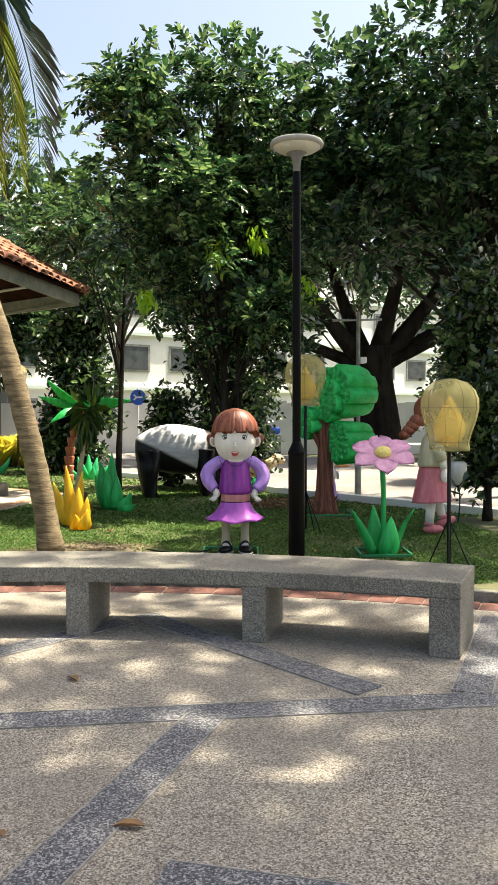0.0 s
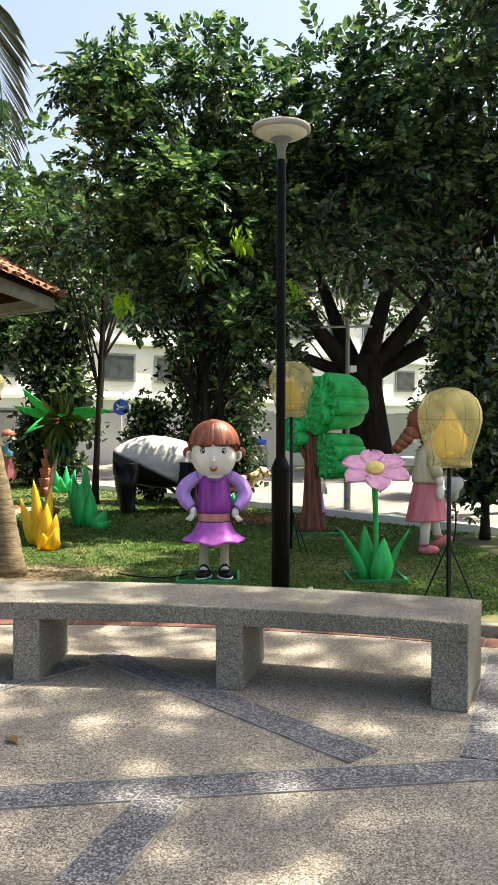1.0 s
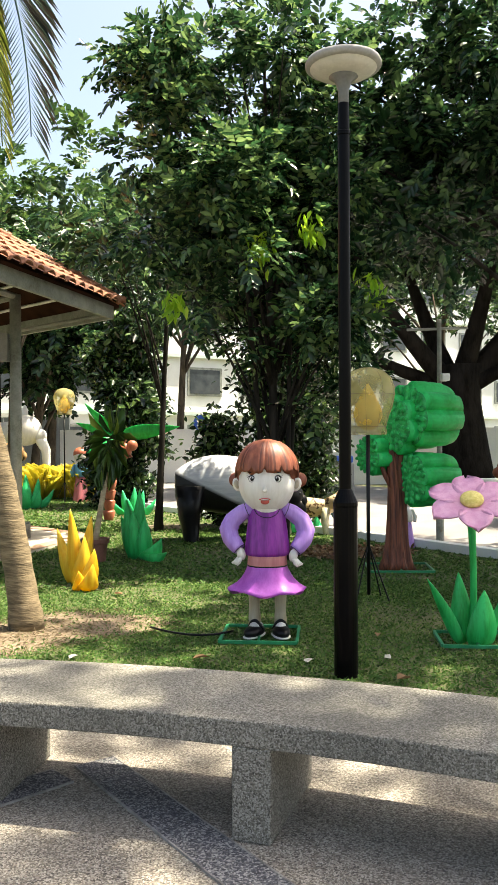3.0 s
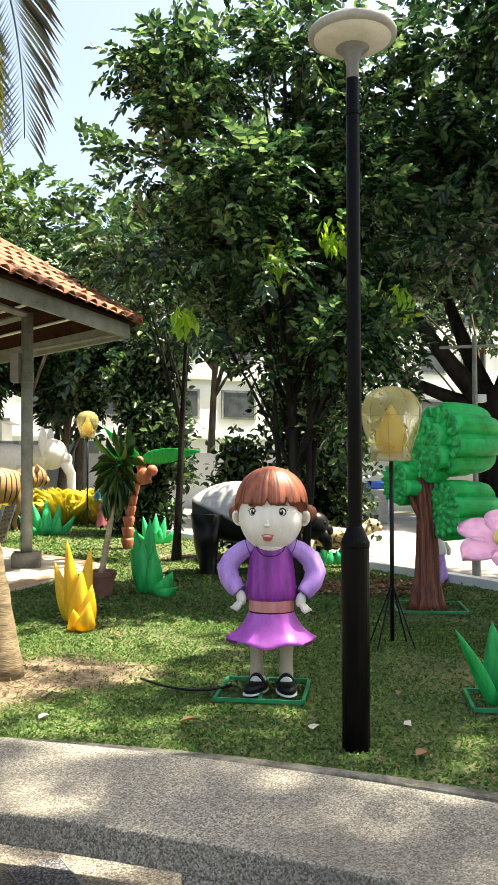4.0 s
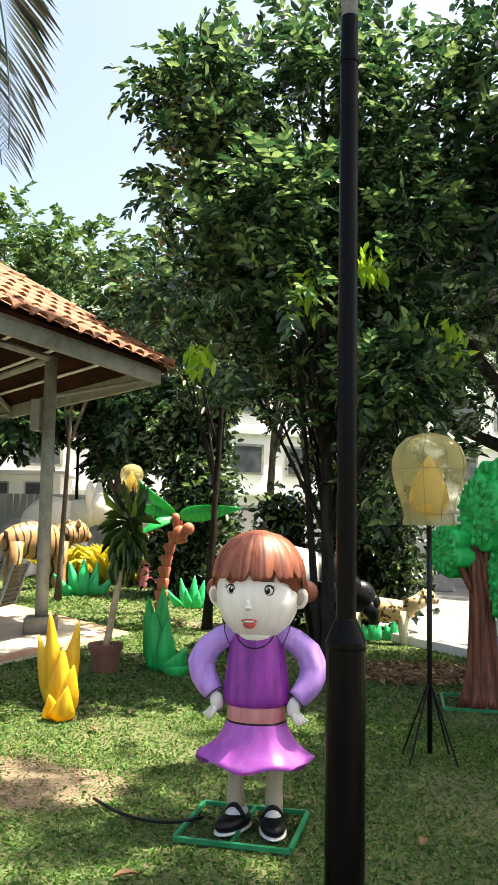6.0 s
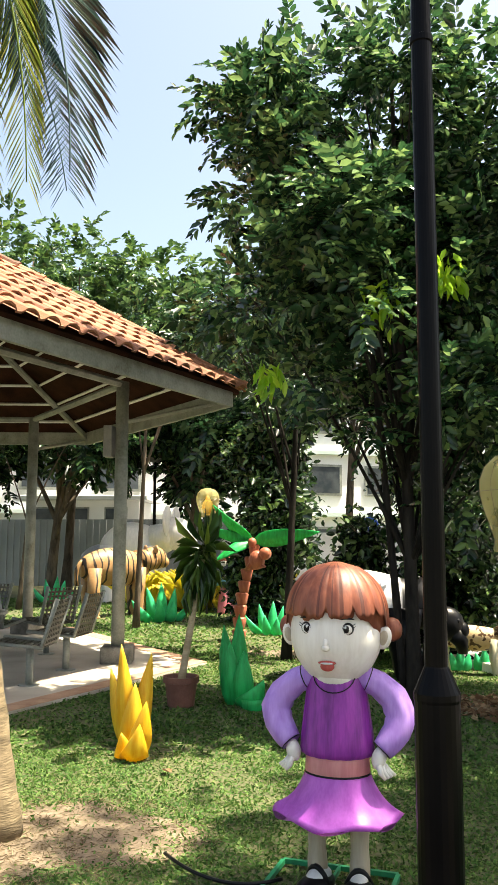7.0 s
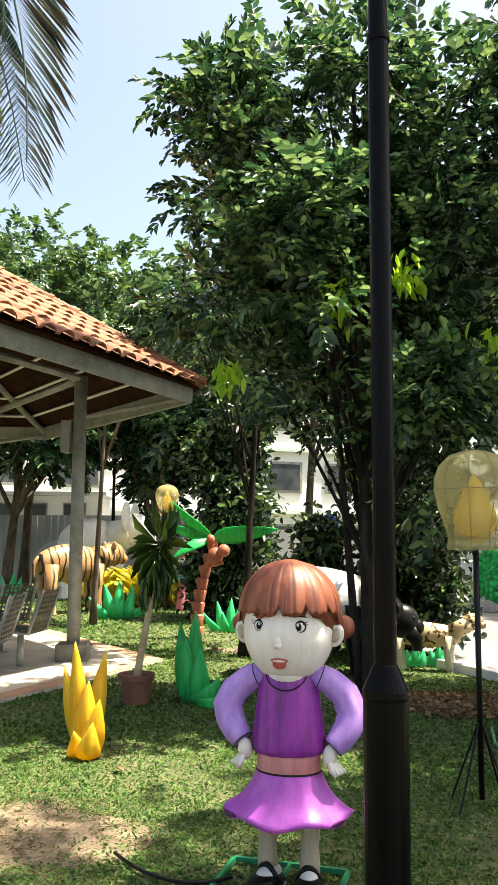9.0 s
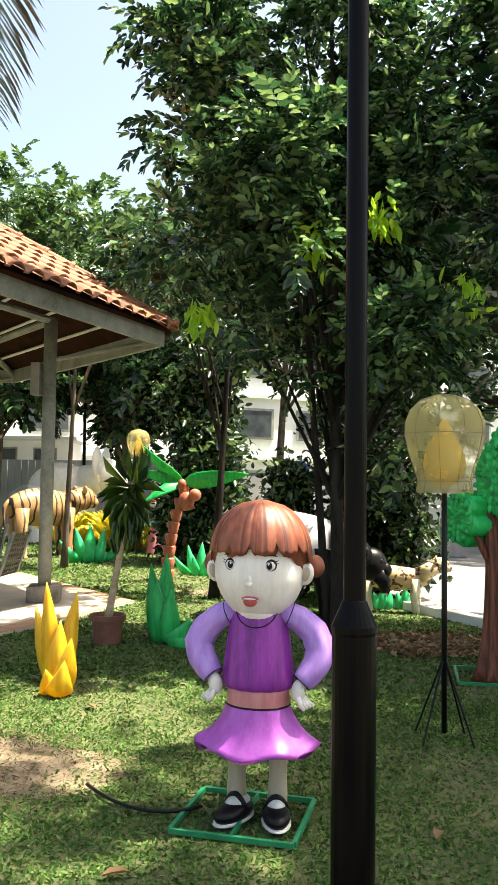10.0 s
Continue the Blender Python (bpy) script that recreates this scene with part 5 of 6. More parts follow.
# ---- cloud-crowned tree lantern ----
tl = thing("tree_lantern", pose(3.3, 11.15, LAWN_Z), "stylised tree lantern with brown trunk and green log crowns", "lantern")
bm = bmesh.new()
loops = []
for r, z, x in ((0.2, 0.0, 0.0), (0.16, 0.1, 0), (0.125, 0.3, 0.0), (0.105, 0.6, 0.005), (0.092, 0.9, 0.0), (0.08, 1.1, -0.02), (0.05, 1.4, -0.05), (0.045, 1.62, -0.03)):
    loops.append([(x + r * (1 + 0.16 * math.sin(8 * a + z * 2.2)) * math.cos(a), r * (1 + 0.16 * math.sin(8 * a + z * 2.2)) * math.sin(a), z) for a in [2 * math.pi * j / 42 for j in range(42)]])
rings(bm, loops)
tube(bm, bezier((0.0, 0, 1.05), (0.05, -0.03, 1.3), (0.1, -0.05, 1.6), 6), [0.05, 0.045, 0.04, 0.035, 0.03, 0.03, 0.025], 8)
tube(bm, bezier((-0.02, 0, 0.9), (-0.16, -0.02, 1.05), (-0.2, 0.02, 1.3), 6), [0.04, 0.035, 0.03, 0.03, 0.025, 0.025, 0.02], 8)
part("trunk", bm, S_BROWN, tl, smooth=True)


def cloud_log(c, r, length, turn, lobes=7, squash=1.0):
    """A scalloped log: patterned front face, plain ribbed body, along its own axis."""
    R = Matrix.Translation(c) @ Matrix.Rotation(radians(turn), 4, "Z")
    bmx = bmesh.new()
    rows = []
    for x, s in ((0.0, 0.9), (0.03, 1.0), (0.3 * length, 1.0), (0.7 * length, 0.97), (length, 0.88)):
        row = []
        for j in range(70):
            a = 2 * math.pi * j / 70
            rr = r * s * (1 + 0.3 * abs(math.sin(lobes * a / 2 + 0.6)) ** 0.7 - 0.2)
            wing = 1 - 0.1 * abs(math.sin(lobes * a / 2 + 0.6)) if x == length else 1.0
            row.append(R @ Vector((x * wing, rr * math.cos(a), rr * math.sin(a) * squash)))
        rows.append(row)
    rings(bmx, rows, True)
    log = part("crown", bmx, S_LOG, tl)
    bmx = bmesh.new()
    rows = []
    for x, s in ((-0.004, 0.93), (-0.02, 0.85), (-0.03, 0.4), (-0.03, 0.05)):
        rows.append([R @ Vector((x, r * s * (1 + 0.11 * abs(math.sin(lobes * a / 2 + 0.6)) - 0.04) * math.cos(a), r * s * (1 + 0.11 * abs(math.sin(lobes * a / 2 + 0.6)) - 0.04) * math.sin(a) * squash)) for a in [2 * math.pi * j / 70 for j in range(70)]])
    rings(bmx, rows, True)
    for ring_r, cnt in ((0.82, 16), (0.6, 12), (0.36, 8), (0.1, 3)):
        for j in range(cnt):
            a = 2 * math.pi * (j + 0.5 * ring_r) / cnt
            ball(bmx, R @ Vector((-0.03, r * ring_r * math.cos(a), r * ring_r * math.sin(a) * squash)), (0.02, r * 0.1, r * 0.16), 0, 8, 5, rot=R.to_3x3() @ Matrix.Rotation(a - math.pi / 2, 3, "X"))
    part("leaf_face", bmx, S_GREENDK, log, "patterned darker green face")


cloud_log((0.1, -0.05, 1.74), 0.36, 0.62, 26, 8)
cloud_log((-0.04, -0.08, 1.64), 0.25, 0.3, 28, 6, 1.25)
cloud_log((0.12, -0.14, 1.03), 0.29, 0.56, 24, 7)
cloud_log((-0.3, 0.1, 1.3), 0.22, 0.34, 22, 6)
base_frame(pose(3.32, 11.15, LAWN_Z + 0.012, 0, 0, -8), 0.7, 0.6)

# ---- walking girl lantern ----
def walking_girl():
    bm = bmesh.new()
    SK, HA, JA, SKI, SH = range(5)
    for s, x, lift in ((-1, -0.05, 0), (1, 0.14, 0.08)):
        tube(bm, [(x * 0.3, s * 0.04, 0.5), (x * 0.8, s * 0.05, 0.25 + lift * 0.5), (x, s * 0.05, 0.1 + lift)], [0.07, 0.055, 0.05], 12, SK)
        ball(bm, (x + 0.05, s * 0.05, 0.055 + lift), (0.125, 0.05, 0.055), SH, rot=Matrix.Rotation(radians(-18 if lift else 0), 3, "Y"))
        ball(bm, (x, s * 0.05, 0.12 + lift), (0.06, 0.055, 0.03), SH)
    loops = []
    for r, z in ((0.25, 0.38), (0.24, 0.4), (0.2, 0.58), (0.16, 0.76), (0.14, 0.84)):
        loops.append([(r * (1 + 0.05 * math.sin(7 * a)) * math.cos(a) + 0.02 * (0.84 - z), 0.75 * r * math.sin(a), z + 0.03 * math.cos(a) * (r - 0.14) * 4) for a in [2 * math.pi * j / 40 for j in range(40)]])
    rings(bm, loops, True, SKI)
    lathe(bm, [(0.17, 0.8), (0.175, 0.83), (0.15, 1.0), (0.12, 1.14), (0.05, 1.22)], 22, sy=0.8, mi=JA)
    for s in (-1, 1):
        tube(bm, [(0.0, s * 0.12, 1.12), (0.03, s * 0.17, 0.98), (0.06, s * 0.17, 0.88)], [0.06, 0.065, 0.068], 12, JA)
        tube(bm, [(0.06, s * 0.17, 0.9), (0.08, s * 0.17, 0.78)], [0.045, 0.042], 10, SK)
        ball(bm, (0.09, s * 0.17, 0.7), (0.045, 0.035, 0.085), SK)
    lathe(bm, [(0.05, 1.16), (0.05, 1.26)], 12, mi=SK)
    ball(bm, (0.04, 0, 1.42), (0.19, 0.18, 0.2), SK, 22, 14)
    ball(bm, (-0.02, 0, 1.47), (0.205, 0.2, 0.2), HA, 22, 14)
    for k in range(4):
        ball(bm, (-0.2 - 0.05 * k, -0.05 + 0.01 * k, 1.34 - 0.055 * k), (0.1 - 0.012 * k, 0.09, 0.085 - 0.01 * k), HA)
    ball(bm, (-0.18, -0.09, 1.25), (0.03, 0.03, 0.04), SK)
    return part("walking_girl_statue", bm, [S_SKIN, S_HAIR, S_CREAM, S_CORAL, S_CORAL], smooth=True)


wg = tagged(walking_girl(), "satin walking girl lantern with auburn hair, cream jacket and coral skirt", "statue")
wg.matrix_basis = pose(4.04, 9.15, LAWN_Z, 0, 0, -6)
# white bud lantern behind her
bud = thing("bud_lantern", pose(4.75, 9.95, LAWN_Z), "small white flower bud lantern on a thin wire", "lantern")
bm = bmesh.new()
tube(bm, bezier((0, 0, 0), (0.06, 0, 0.3), (0, 0, 0.52), 6), 0.01, 6)
part("stem", bm, S_BLACK, bud)
bm = bmesh.new()
lathe(bm, [(0.02, 0.5), (0.08, 0.58), (0.115, 0.7), (0.11, 0.78), (0.08, 0.8)], 12)
part("bud", bm, S_WHITE, bud, smooth=True)


# ---- four-legged animal lanterns ----
def beast(name, L, H, body_r, leg_r, head, mats, legs_mi, head_mi, tail=True, saddle=None, trunk=None, ears=None, belly=1.0, thigh=1.35):
    """Animal facing +x: body along x, four legs, neck, head; head = (x, z, rx, rz)."""
    bm = bmesh.new()
    rows = []
    n = 22
    for k in range(n + 1):
        f = k / n
        x = -L / 2 + L * f
        r = body_r * (max(0.0, math.sin(math.pi * (0.06 + 0.88 * f))) ** 0.45)
        zc = H - body_r + 0.04 * body_r * math.sin(2 * math.pi * f)
        rows.append([(x, r * 0.78 * math.cos(a), zc + r * belly * math.sin(a)) for a in [2 * math.pi * j / 24 for j in range(24)]])
    rings(bm, rows, True, 0)
    if saddle is not None:
        for f in bm.faces:
            c = f.calc_center_median()
            f.material_index = saddle(c.x / L, (c.z - (H - body_r)) / body_r)
    for x, s in ((-0.36, -1), (-0.34, 1), (0.33, -1), (0.36, 1)):
        tube(bm, [(x * L, s * body_r * 0.42, H - body_r * 1.0), (x * L - 0.02, s * body_r * 0.42, (H - body_r) * 0.5), (x * L + 0.01, s * body_r * 0.42, 0.04), (x * L + 0.03, s * body_r * 0.42, 0.0)], [leg_r * thigh, leg_r * (0.4 + 0.52 * thigh), leg_r, leg_r * 1.2], 12, legs_mi)
    hx, hz, hr, hrz = head
    tube(bm, [(L * 0.38, 0, H - body_r * 0.8), (hx, 0, hz)], [body_r * 0.72, hr * 0.85], 14, head_mi)
    ball(bm, (hx, 0, hz), (hr * 1.25, hr * 0.9, hrz), head_mi)
    ball(bm, (hx + hr * 1.0, 0, hz - hrz * 0.35), (hr * 0.6, hr * 0.5, hrz * 0.5), head_mi)
    if trunk:
        tube(bm, trunk[0], trunk[1], 12, head_mi)
    for s in (-1, 1):
        er = ears or (hr * 0.14, hr * 0.35, hr * 0.4)
        ball(bm, (hx - hr * 0.35, s * hr * 0.85, hz + hrz * 0.75), er, head_mi, 10, 7)
        ball(bm, (hx + hr * 0.75, s * hr * 0.62, hz + hrz * 0.2), (0.022, 0.02, 0.026), len(mats) - 1, 8, 6)
    if tail:
        tube(bm, bezier((-L * 0.48, 0, H - body_r * 0.6), (-L * 0.62, 0, H - body_r), (-L * 0.56, 0, H - body_r * 1.9), 6), [leg_r * 0.45] * 7, 8, legs_mi)
    return part(name, bm, mats, smooth=True)


S_TAPIR = mat("tapir_satin", (0.5, 0.52, 0.57), (0.72, 0.73, 0.76), 3, 0.45, 0.06, 22, stretch=(0.4, 4, 7), translucent=0.1)
nt = S_TAPIR.node_tree
tb = nt.nodes["Principled BSDF"]
tsrc = tb.inputs["Base Color"].links[0].from_socket
tco = nt.nodes.new("ShaderNodeTexCoord")
sxyz = nt.nodes.new("ShaderNodeSeparateXYZ")
link_nodes(nt, tco, "Object", sxyz, "Vector")
lower = nt.nodes.new("ShaderNodeMath")
lower.operation, lower.inputs[1].default_value, lower.inputs[2].default_value = "MULTIPLY_ADD", 0.5, -0.67
link_nodes(nt, sxyz, "X", lower, 0)
lz = nt.nodes.new("ShaderNodeMath")
lz.operation = "ADD"
link_nodes(nt, lower, 0, lz, 0)
link_nodes(nt, sxyz, "Z", lz, 1)
m_low = nt.nodes.new("ShaderNodeMapRange")
m_low.inputs["From Min"].default_value, m_low.inputs["From Max"].default_value = -0.03, 0.03
link_nodes(nt, lz, 0, m_low, "Value")
m_front = nt.nodes.new("ShaderNodeMapRange")
m_front.inputs["From Min"].default_value, m_front.inputs["From Max"].default_value = 0.47, 0.43
link_nodes(nt, sxyz, "X", m_front, "Value")
both = nt.nodes.new("ShaderNodeMath")
both.operation = "MULTIPLY"
link_nodes(nt, m_low, 0, both, 0)
link_nodes(nt, m_front, 0, both, 1)
tmx = nt.nodes.new("ShaderNodeMixRGB")
tmx.inputs["Color1"].default_value = (0.004, 0.004, 0.005, 1)
link_nodes(nt, both, 0, tmx, "Fac")
nt.links.new(tsrc, tmx.inputs["Color2"])
nt.links.new(tmx.outputs["Color"], tb.inputs["Base Color"])
nt.links.new(tmx.outputs["Color"], nt.nodes["Translucent BSDF"].inputs["Color"])
tap = tagged(beast("tapir_statue", 1.45, 1.28, 0.43, 0.105, (0.98, 0.66, 0.17, 0.2), [S_TAPIR, S_BLACK, S_BLACK], 1, 1, tail=False, thigh=2.2,
                   trunk=([(1.06, 0, 0.58), (1.16, 0, 0.44), (1.17, 0, 0.32)], [0.12, 0.085, 0.055])), "black and white tapir lantern standing on the lawn", "statue")
tap.matrix_basis = pose(1.55, 14.15, LAWN_Z - 0.03, 0, 0, 4)


def spotted(name, base1, base2, spot, scale, lo, hi, stretch=(1, 1, 1), band=False):
    m = mat(name, base1, base2, 4, 0.5, 0.05, 25, translucent=0.15)
    nt = m.node_tree
    b = nt.nodes["Principled BSDF"]
    src = b.inputs["Base Color"].links[0].from_socket
    tc = nt.nodes.new("ShaderNodeTexCoord")
    mp = nt.nodes.new("ShaderNodeMapping")
    mp.inputs["Scale"].default_value = stretch
    link_nodes(nt, tc, "Object", mp, "Vector")
    n1 = nt.nodes.new("ShaderNodeTexNoise")
    n1.inputs["Scale"].default_value, n1.inputs["Detail"].default_value = scale, 1.0
    link_nodes(nt, mp, "Vector", n1, "Vector")
    r = ramp_of(nt, [(lo, (0, 0, 0)), (hi, (1, 1, 1))] + ([(2 * hi - lo, (0, 0, 0))] if band else []))
    link_nodes(nt, n1, "Fac", r, "Fac")
    mx = nt.nodes.new("ShaderNodeMixRGB")
    mx.inputs["Color2"].default_value = (*spot, 1)
    link_nodes(nt, r, "Color", mx, "Fac")
    nt.links.new(src, mx.inputs["Color1"])
    nt.links.new(mx.outputs["Color"], b.inputs["Base Color"])
    nt.links.new(mx.outputs["Color"], nt.nodes["Translucent BSDF"].inputs["Color"])
    return m


S_LEOPARD = spotted("spotted_satin", (0.6, 0.42, 0.2), (0.75, 0.6, 0.38), (0.1, 0.05, 0.02), 17, 0.57, 0.6)
S_TIGER = spotted("striped_satin", (0.34, 0.19, 0.08), (0.46, 0.28, 0.13), (0.02, 0.015, 0.012), 1.0, 0.4, 0.45)
tn = S_TIGER.node_tree
tband = tn.nodes.new("ShaderNodeTexWave")
tband.wave_type, tband.bands_direction = "BANDS", "X"
tband.inputs["Scale"].default_value, tband.inputs["Distortion"].default_value = 2.1, 5.0
tband.inputs["Detail"].default_value, tband.inputs["Detail Scale"].default_value = 1.5, 1.0
tband_co = tn.nodes.new("ShaderNodeTexCoord")
link_nodes(tn, tband_co, "Object", tband, "Vector")
tband_ramp = ramp_of(tn, [(0.12, (1, 1, 1)), (0.18, (0, 0, 0))])
link_nodes(tn, tband, "Fac", tband_ramp, "Fac")
tn.links.new(tband_ramp.outputs["Color"], [n for n in tn.nodes if n.type == "MIX_RGB"][0].inputs["Fac"])
leo = tagged(beast("leopard_statue", 0.85, 0.6, 0.15, 0.045, (0.56, 0.62, 0.1, 0.1), [S_LEOPARD, S_CREAM, S_BLACK], 1, 0), "spotted leopard lantern by the road kerb", "statue")
leo.matrix_basis = pose(2.85, 14.62, LAWN_Z - 0.02, 0, 0, -8)
for x, y in ((2.75, 14.85), (3.05, 14.9)):
    leaf_cluster("leaf_lantern", "small green satin leaf lantern under the leopard", pose(x, y, LAWN_Z) @ Matrix.Scale(0.55, 4), S_GREENLT,
                 [((0, 0, 0), (0, 0, 0.5), 0.3, 0.1), ((-0.1, 0, 0), (-0.2, 0, 0.4), 0.25, 0.1), ((0.1, 0, 0), (0.2, 0, 0.4), 0.25, 0.1)])
tig = tagged(beast("tiger_statue", 1.55, 1.42, 0.4, 0.1, (0.98, 1.2, 0.24, 0.25), [S_TIGER, S_TIGER, S_BLACK], 0, 0, thigh=1.6), "striped tiger lantern beyond the pavilion", "statue")
tig.matrix_basis = pose(-3.6, 21.1, LAWN_Z, 0, 0, 48) @ Matrix.Scale(1.0, 4)
for x, y, s, rz, mt, lab in ((-4.3, 25.0, 1.0, -8, S_WHITE, "white elephant lantern behind the tiger"), (-5.3, 25.6, 0.72, -5, S_GREY, "small grey elephant lantern beside a white one")):
    e = tagged(beast("elephant_statue", 1.6, 2.05, 0.6, 0.18, (1.15, 1.75, 0.36, 0.42), [mt, mt, S_BLACK], 0, 0, ears=(0.06, 0.3, 0.4),
                     trunk=([(1.5, 0, 1.6), (1.7, 0, 1.2), (1.72, 0, 0.75), (1.85, 0, 0.55)], [0.17, 0.13, 0.1, 0.07])), lab, "statue")
    e.matrix_basis = pose(x, y, LAWN_Z, 0, 0, rz) @ Matrix.Scale(s, 4)

# ---- coconut tree lantern with stacked trunk ----
ct = thing("palm_lantern", pose(-0.38, 17.35, LAWN_Z), "palm tree lantern with stacked terracotta trunk and green leaves", "lantern")
for k in range(8):
    bm = bmesh.new()
    x, z = 0.012 * k * k * 0.4, 0.19 * k
    lathe(bm, [(0.075 - 0.003 * k, z), (0.085 - 0.003 * k, z + 0.02), (0.12 - 0.004 * k, z + 0.16), (0.1 - 0.004 * k, z + 0.19)], 14, (x, 0, 0))
    part("trunk_segment", bm, S_TERRA, ct, smooth=True)
for tip, w, bow in (((1.3, -0.2, 1.72), 0.3, 0.04), ((-0.42, -0.1, 2.15), 0.22, 0.16), ((-0.6, 0.05, 1.8), 0.2, 0.18), ((-0.36, -0.3, 1.25), 0.2, 0.2)):
    bm = bmesh.new()
    blade(bm, (0.22, 0, 1.58), tip, w, bow, cup=0.12, full=0.04)
    part("leaf", bm, S_GREEN, ct, smooth=True)
bm = bmesh.new()
ball(bm, (0.3, -0.14, 1.28), (0.13, 0.11, 0.15))
ball(bm, (0.44, -0.2, 1.38), (0.1, 0.09, 0.1))
ball(bm, (0.22, -0.1, 1.55), (0.07, 0.07, 0.08))
for a in ((0.2, -0.16, 1.2), (0.42, -0.18, 1.2)):
    tube(bm, [(0.3, -0.16, 1.26), a, (0.12, -0.1, a[2] - 0.08)], [0.045, 0.04, 0.03], 8)
mk = tagged(part("monkey_statue", bm, [S_TERRA], smooth=True), "small terracotta-coloured animal lantern clinging to the palm lantern", "statue")
mk.matrix_basis = pose(-0.38, 17.35, LAWN_Z)


# ---- small figures far on the lawn, plain lantern shapes ----
def small_figure(label, m, skirt, top, hair):
    bm = bmesh.new()
    lathe(bm, [(0.2, 0.0), (0.19, 0.05), (0.13, 0.5), (0.11, 0.62)], 18, mi=0)
    lathe(bm, [(0.13, 0.6), (0.15, 0.65), (0.13, 0.85), (0.06, 0.95)], 18, mi=1)
    for s in (-1, 1):
        tube(bm, [(s * 0.12, 0, 0.88), (s * 0.2, -0.03, 0.72), (s * 0.17, -0.1, 0.62)], [0.05, 0.05, 0.04], 8, 1)
    ball(bm, (0, 0, 1.1), (0.16, 0.15, 0.17), 2)
    ball(bm, (0, 0.02, 1.15), (0.175, 0.165, 0.16), 3)
    ob = tagged(part("child_statue", bm, [skirt, top, S_SKIN, hair], smooth=True), label, "statue")
    ob.matrix_basis = m


small_figure("small child lantern in blue top and orange skirt", pose(-1.42, 22.2, LAWN_Z), S_CORAL, S_BLUE, S_TERRA)
small_figure("small child lantern in white top and lilac skirt", pose(3.95, 13.0, LAWN_Z) @ Matrix.Scale(0.58, 4), S_SLEEVE, S_WHITE, S_HAIR)

# ---- potted dracaena ----
pot = thing("potted_plant", pose(-0.17, 12.27, LAWN_Z), "slim-trunked potted plant with drooping green strap leaves", "plant")
bm = bmesh.new()
lathe(bm, [(0.125, 0), (0.13, 0.01), (0.155, 0.22), (0.175, 0.225), (0.178, 0.28), (0.16, 0.28), (0.15, 0.24)], 24)
part("pot", bm, mat("brown_pot", (0.13, 0.05, 0.035), (0.2, 0.085, 0.06), 7, 0.6, 0.1), pot, "brown plastic flower pot", smooth=False)
bm = bmesh.new()
lathe(bm, [(0.152, 0.235), (0.02, 0.245)], 18)
part("soil", bm, M_SOIL, pot)
bm = bmesh.new()
tube(bm, bezier((0.0, 0, 0.22), (0.08, 0, 0.7), (0.2, 0, 1.4), 10), [0.042, 0.038, 0.036, 0.035, 0.034, 0.033, 0.032, 0.031, 0.03, 0.029, 0.028], 10)
part("trunk", bm, mat("pale_stem", (0.34, 0.25, 0.15), (0.5, 0.4, 0.26), 8, 0.85, 0.4, 40, stretch=(1, 1, 3)), pot, smooth=True)
g = np.random.default_rng(77)
n = 130
hz = g.random(n)
P = np.stack([0.13 + 0.1 * hz + g.normal(size=n) * 0.03, g.normal(size=n) * 0.03, 1.18 + 0.4 * hz], 1)
ang = g.random(n) * 6.28
D = unit(np.stack([np.cos(ang) * 0.5, np.sin(ang) * 0.5, -1.1 + 1.75 * hz ** 1.7], 1))
leaf_mesh("strap_leaves", P, D, np.stack([np.cos(ang), np.sin(ang), np.full(n, 0.5)], 1), 0.24 + 0.15 * g.random(n), 0.034 + 0.02 * g.random(n), leaf_mat("strap_leaf", (0.02, 0.055, 0.014), (0.06, 0.135, 0.025), (0.3, 0.4, 0.06), 0.3, 0.3), pot, 0.15, 0.3)

# ---- yellow grass-like border plants ----
M_YGRASS = leaf_mat("yellow_blade", (0.4, 0.38, 0.03), (0.6, 0.54, 0.06), (0.7, 0.66, 0.16), 0.45, 0.5)
for k in range(18):
    x, y = -3.7 + 0.17 * k + rng.normal() * 0.08, 23.2 + rng.normal() * 0.3
    n = 40
    ang = rng.random(n) * 6.28
    P = np.array((x, y, LAWN_Z)) + rng.normal(size=(n, 3)) * np.array((0.08, 0.08, 0.0))
    D = unit(np.stack([np.cos(ang) * 0.6, np.sin(ang) * 0.6, 0.6 + rng.random(n)], 1))
    ob = leaf_mesh("yellow_border_plant", P, D, np.tile(np.array((0, 0, 1.0)), (n, 1)), 0.75 + 0.4 * rng.random(n), 0.035 + 0.015 * rng.random(n), M_YGRASS, None, 0.12, 0.3)
    tagged(ob, "clump of arching yellow strap leaves", "plant", "yellow border plants")

# ---- poles, sign, bin ----
cp = thing("camera_pole", pose(4.42, 13.0, 0.03), "slim grey pole with cross arm and small camera", "pole")
bm = bmesh.new()
lathe(bm, [(0.055, 0), (0.055, 1.1), (0.035, 1.12), (0.03, 3.15)], 14)
part("pole", bm, M_STEELPAINT, cp, smooth=False)
bm = bmesh.new()
tube(bm, [(-0.45, 0, 3.0), (0.42, 0.05, 3.04)], 0.018, 8)
part("cross_arm", bm, M_STEELPAINT, cp)
bm = bmesh.new()
box(bm, (0.05, -0.06, 2.35), (0.11, 0.16, 0.1), None, 0.012)
part("camera_box", bm, M_WHITE, cp)
bm = bmesh.new()
tube(bm, [(0.0, 0, 0.95), (1.6, -0.2, 0.95)], 0.025, 8)
part("barrier_bar", bm, M_WHITE, cp)

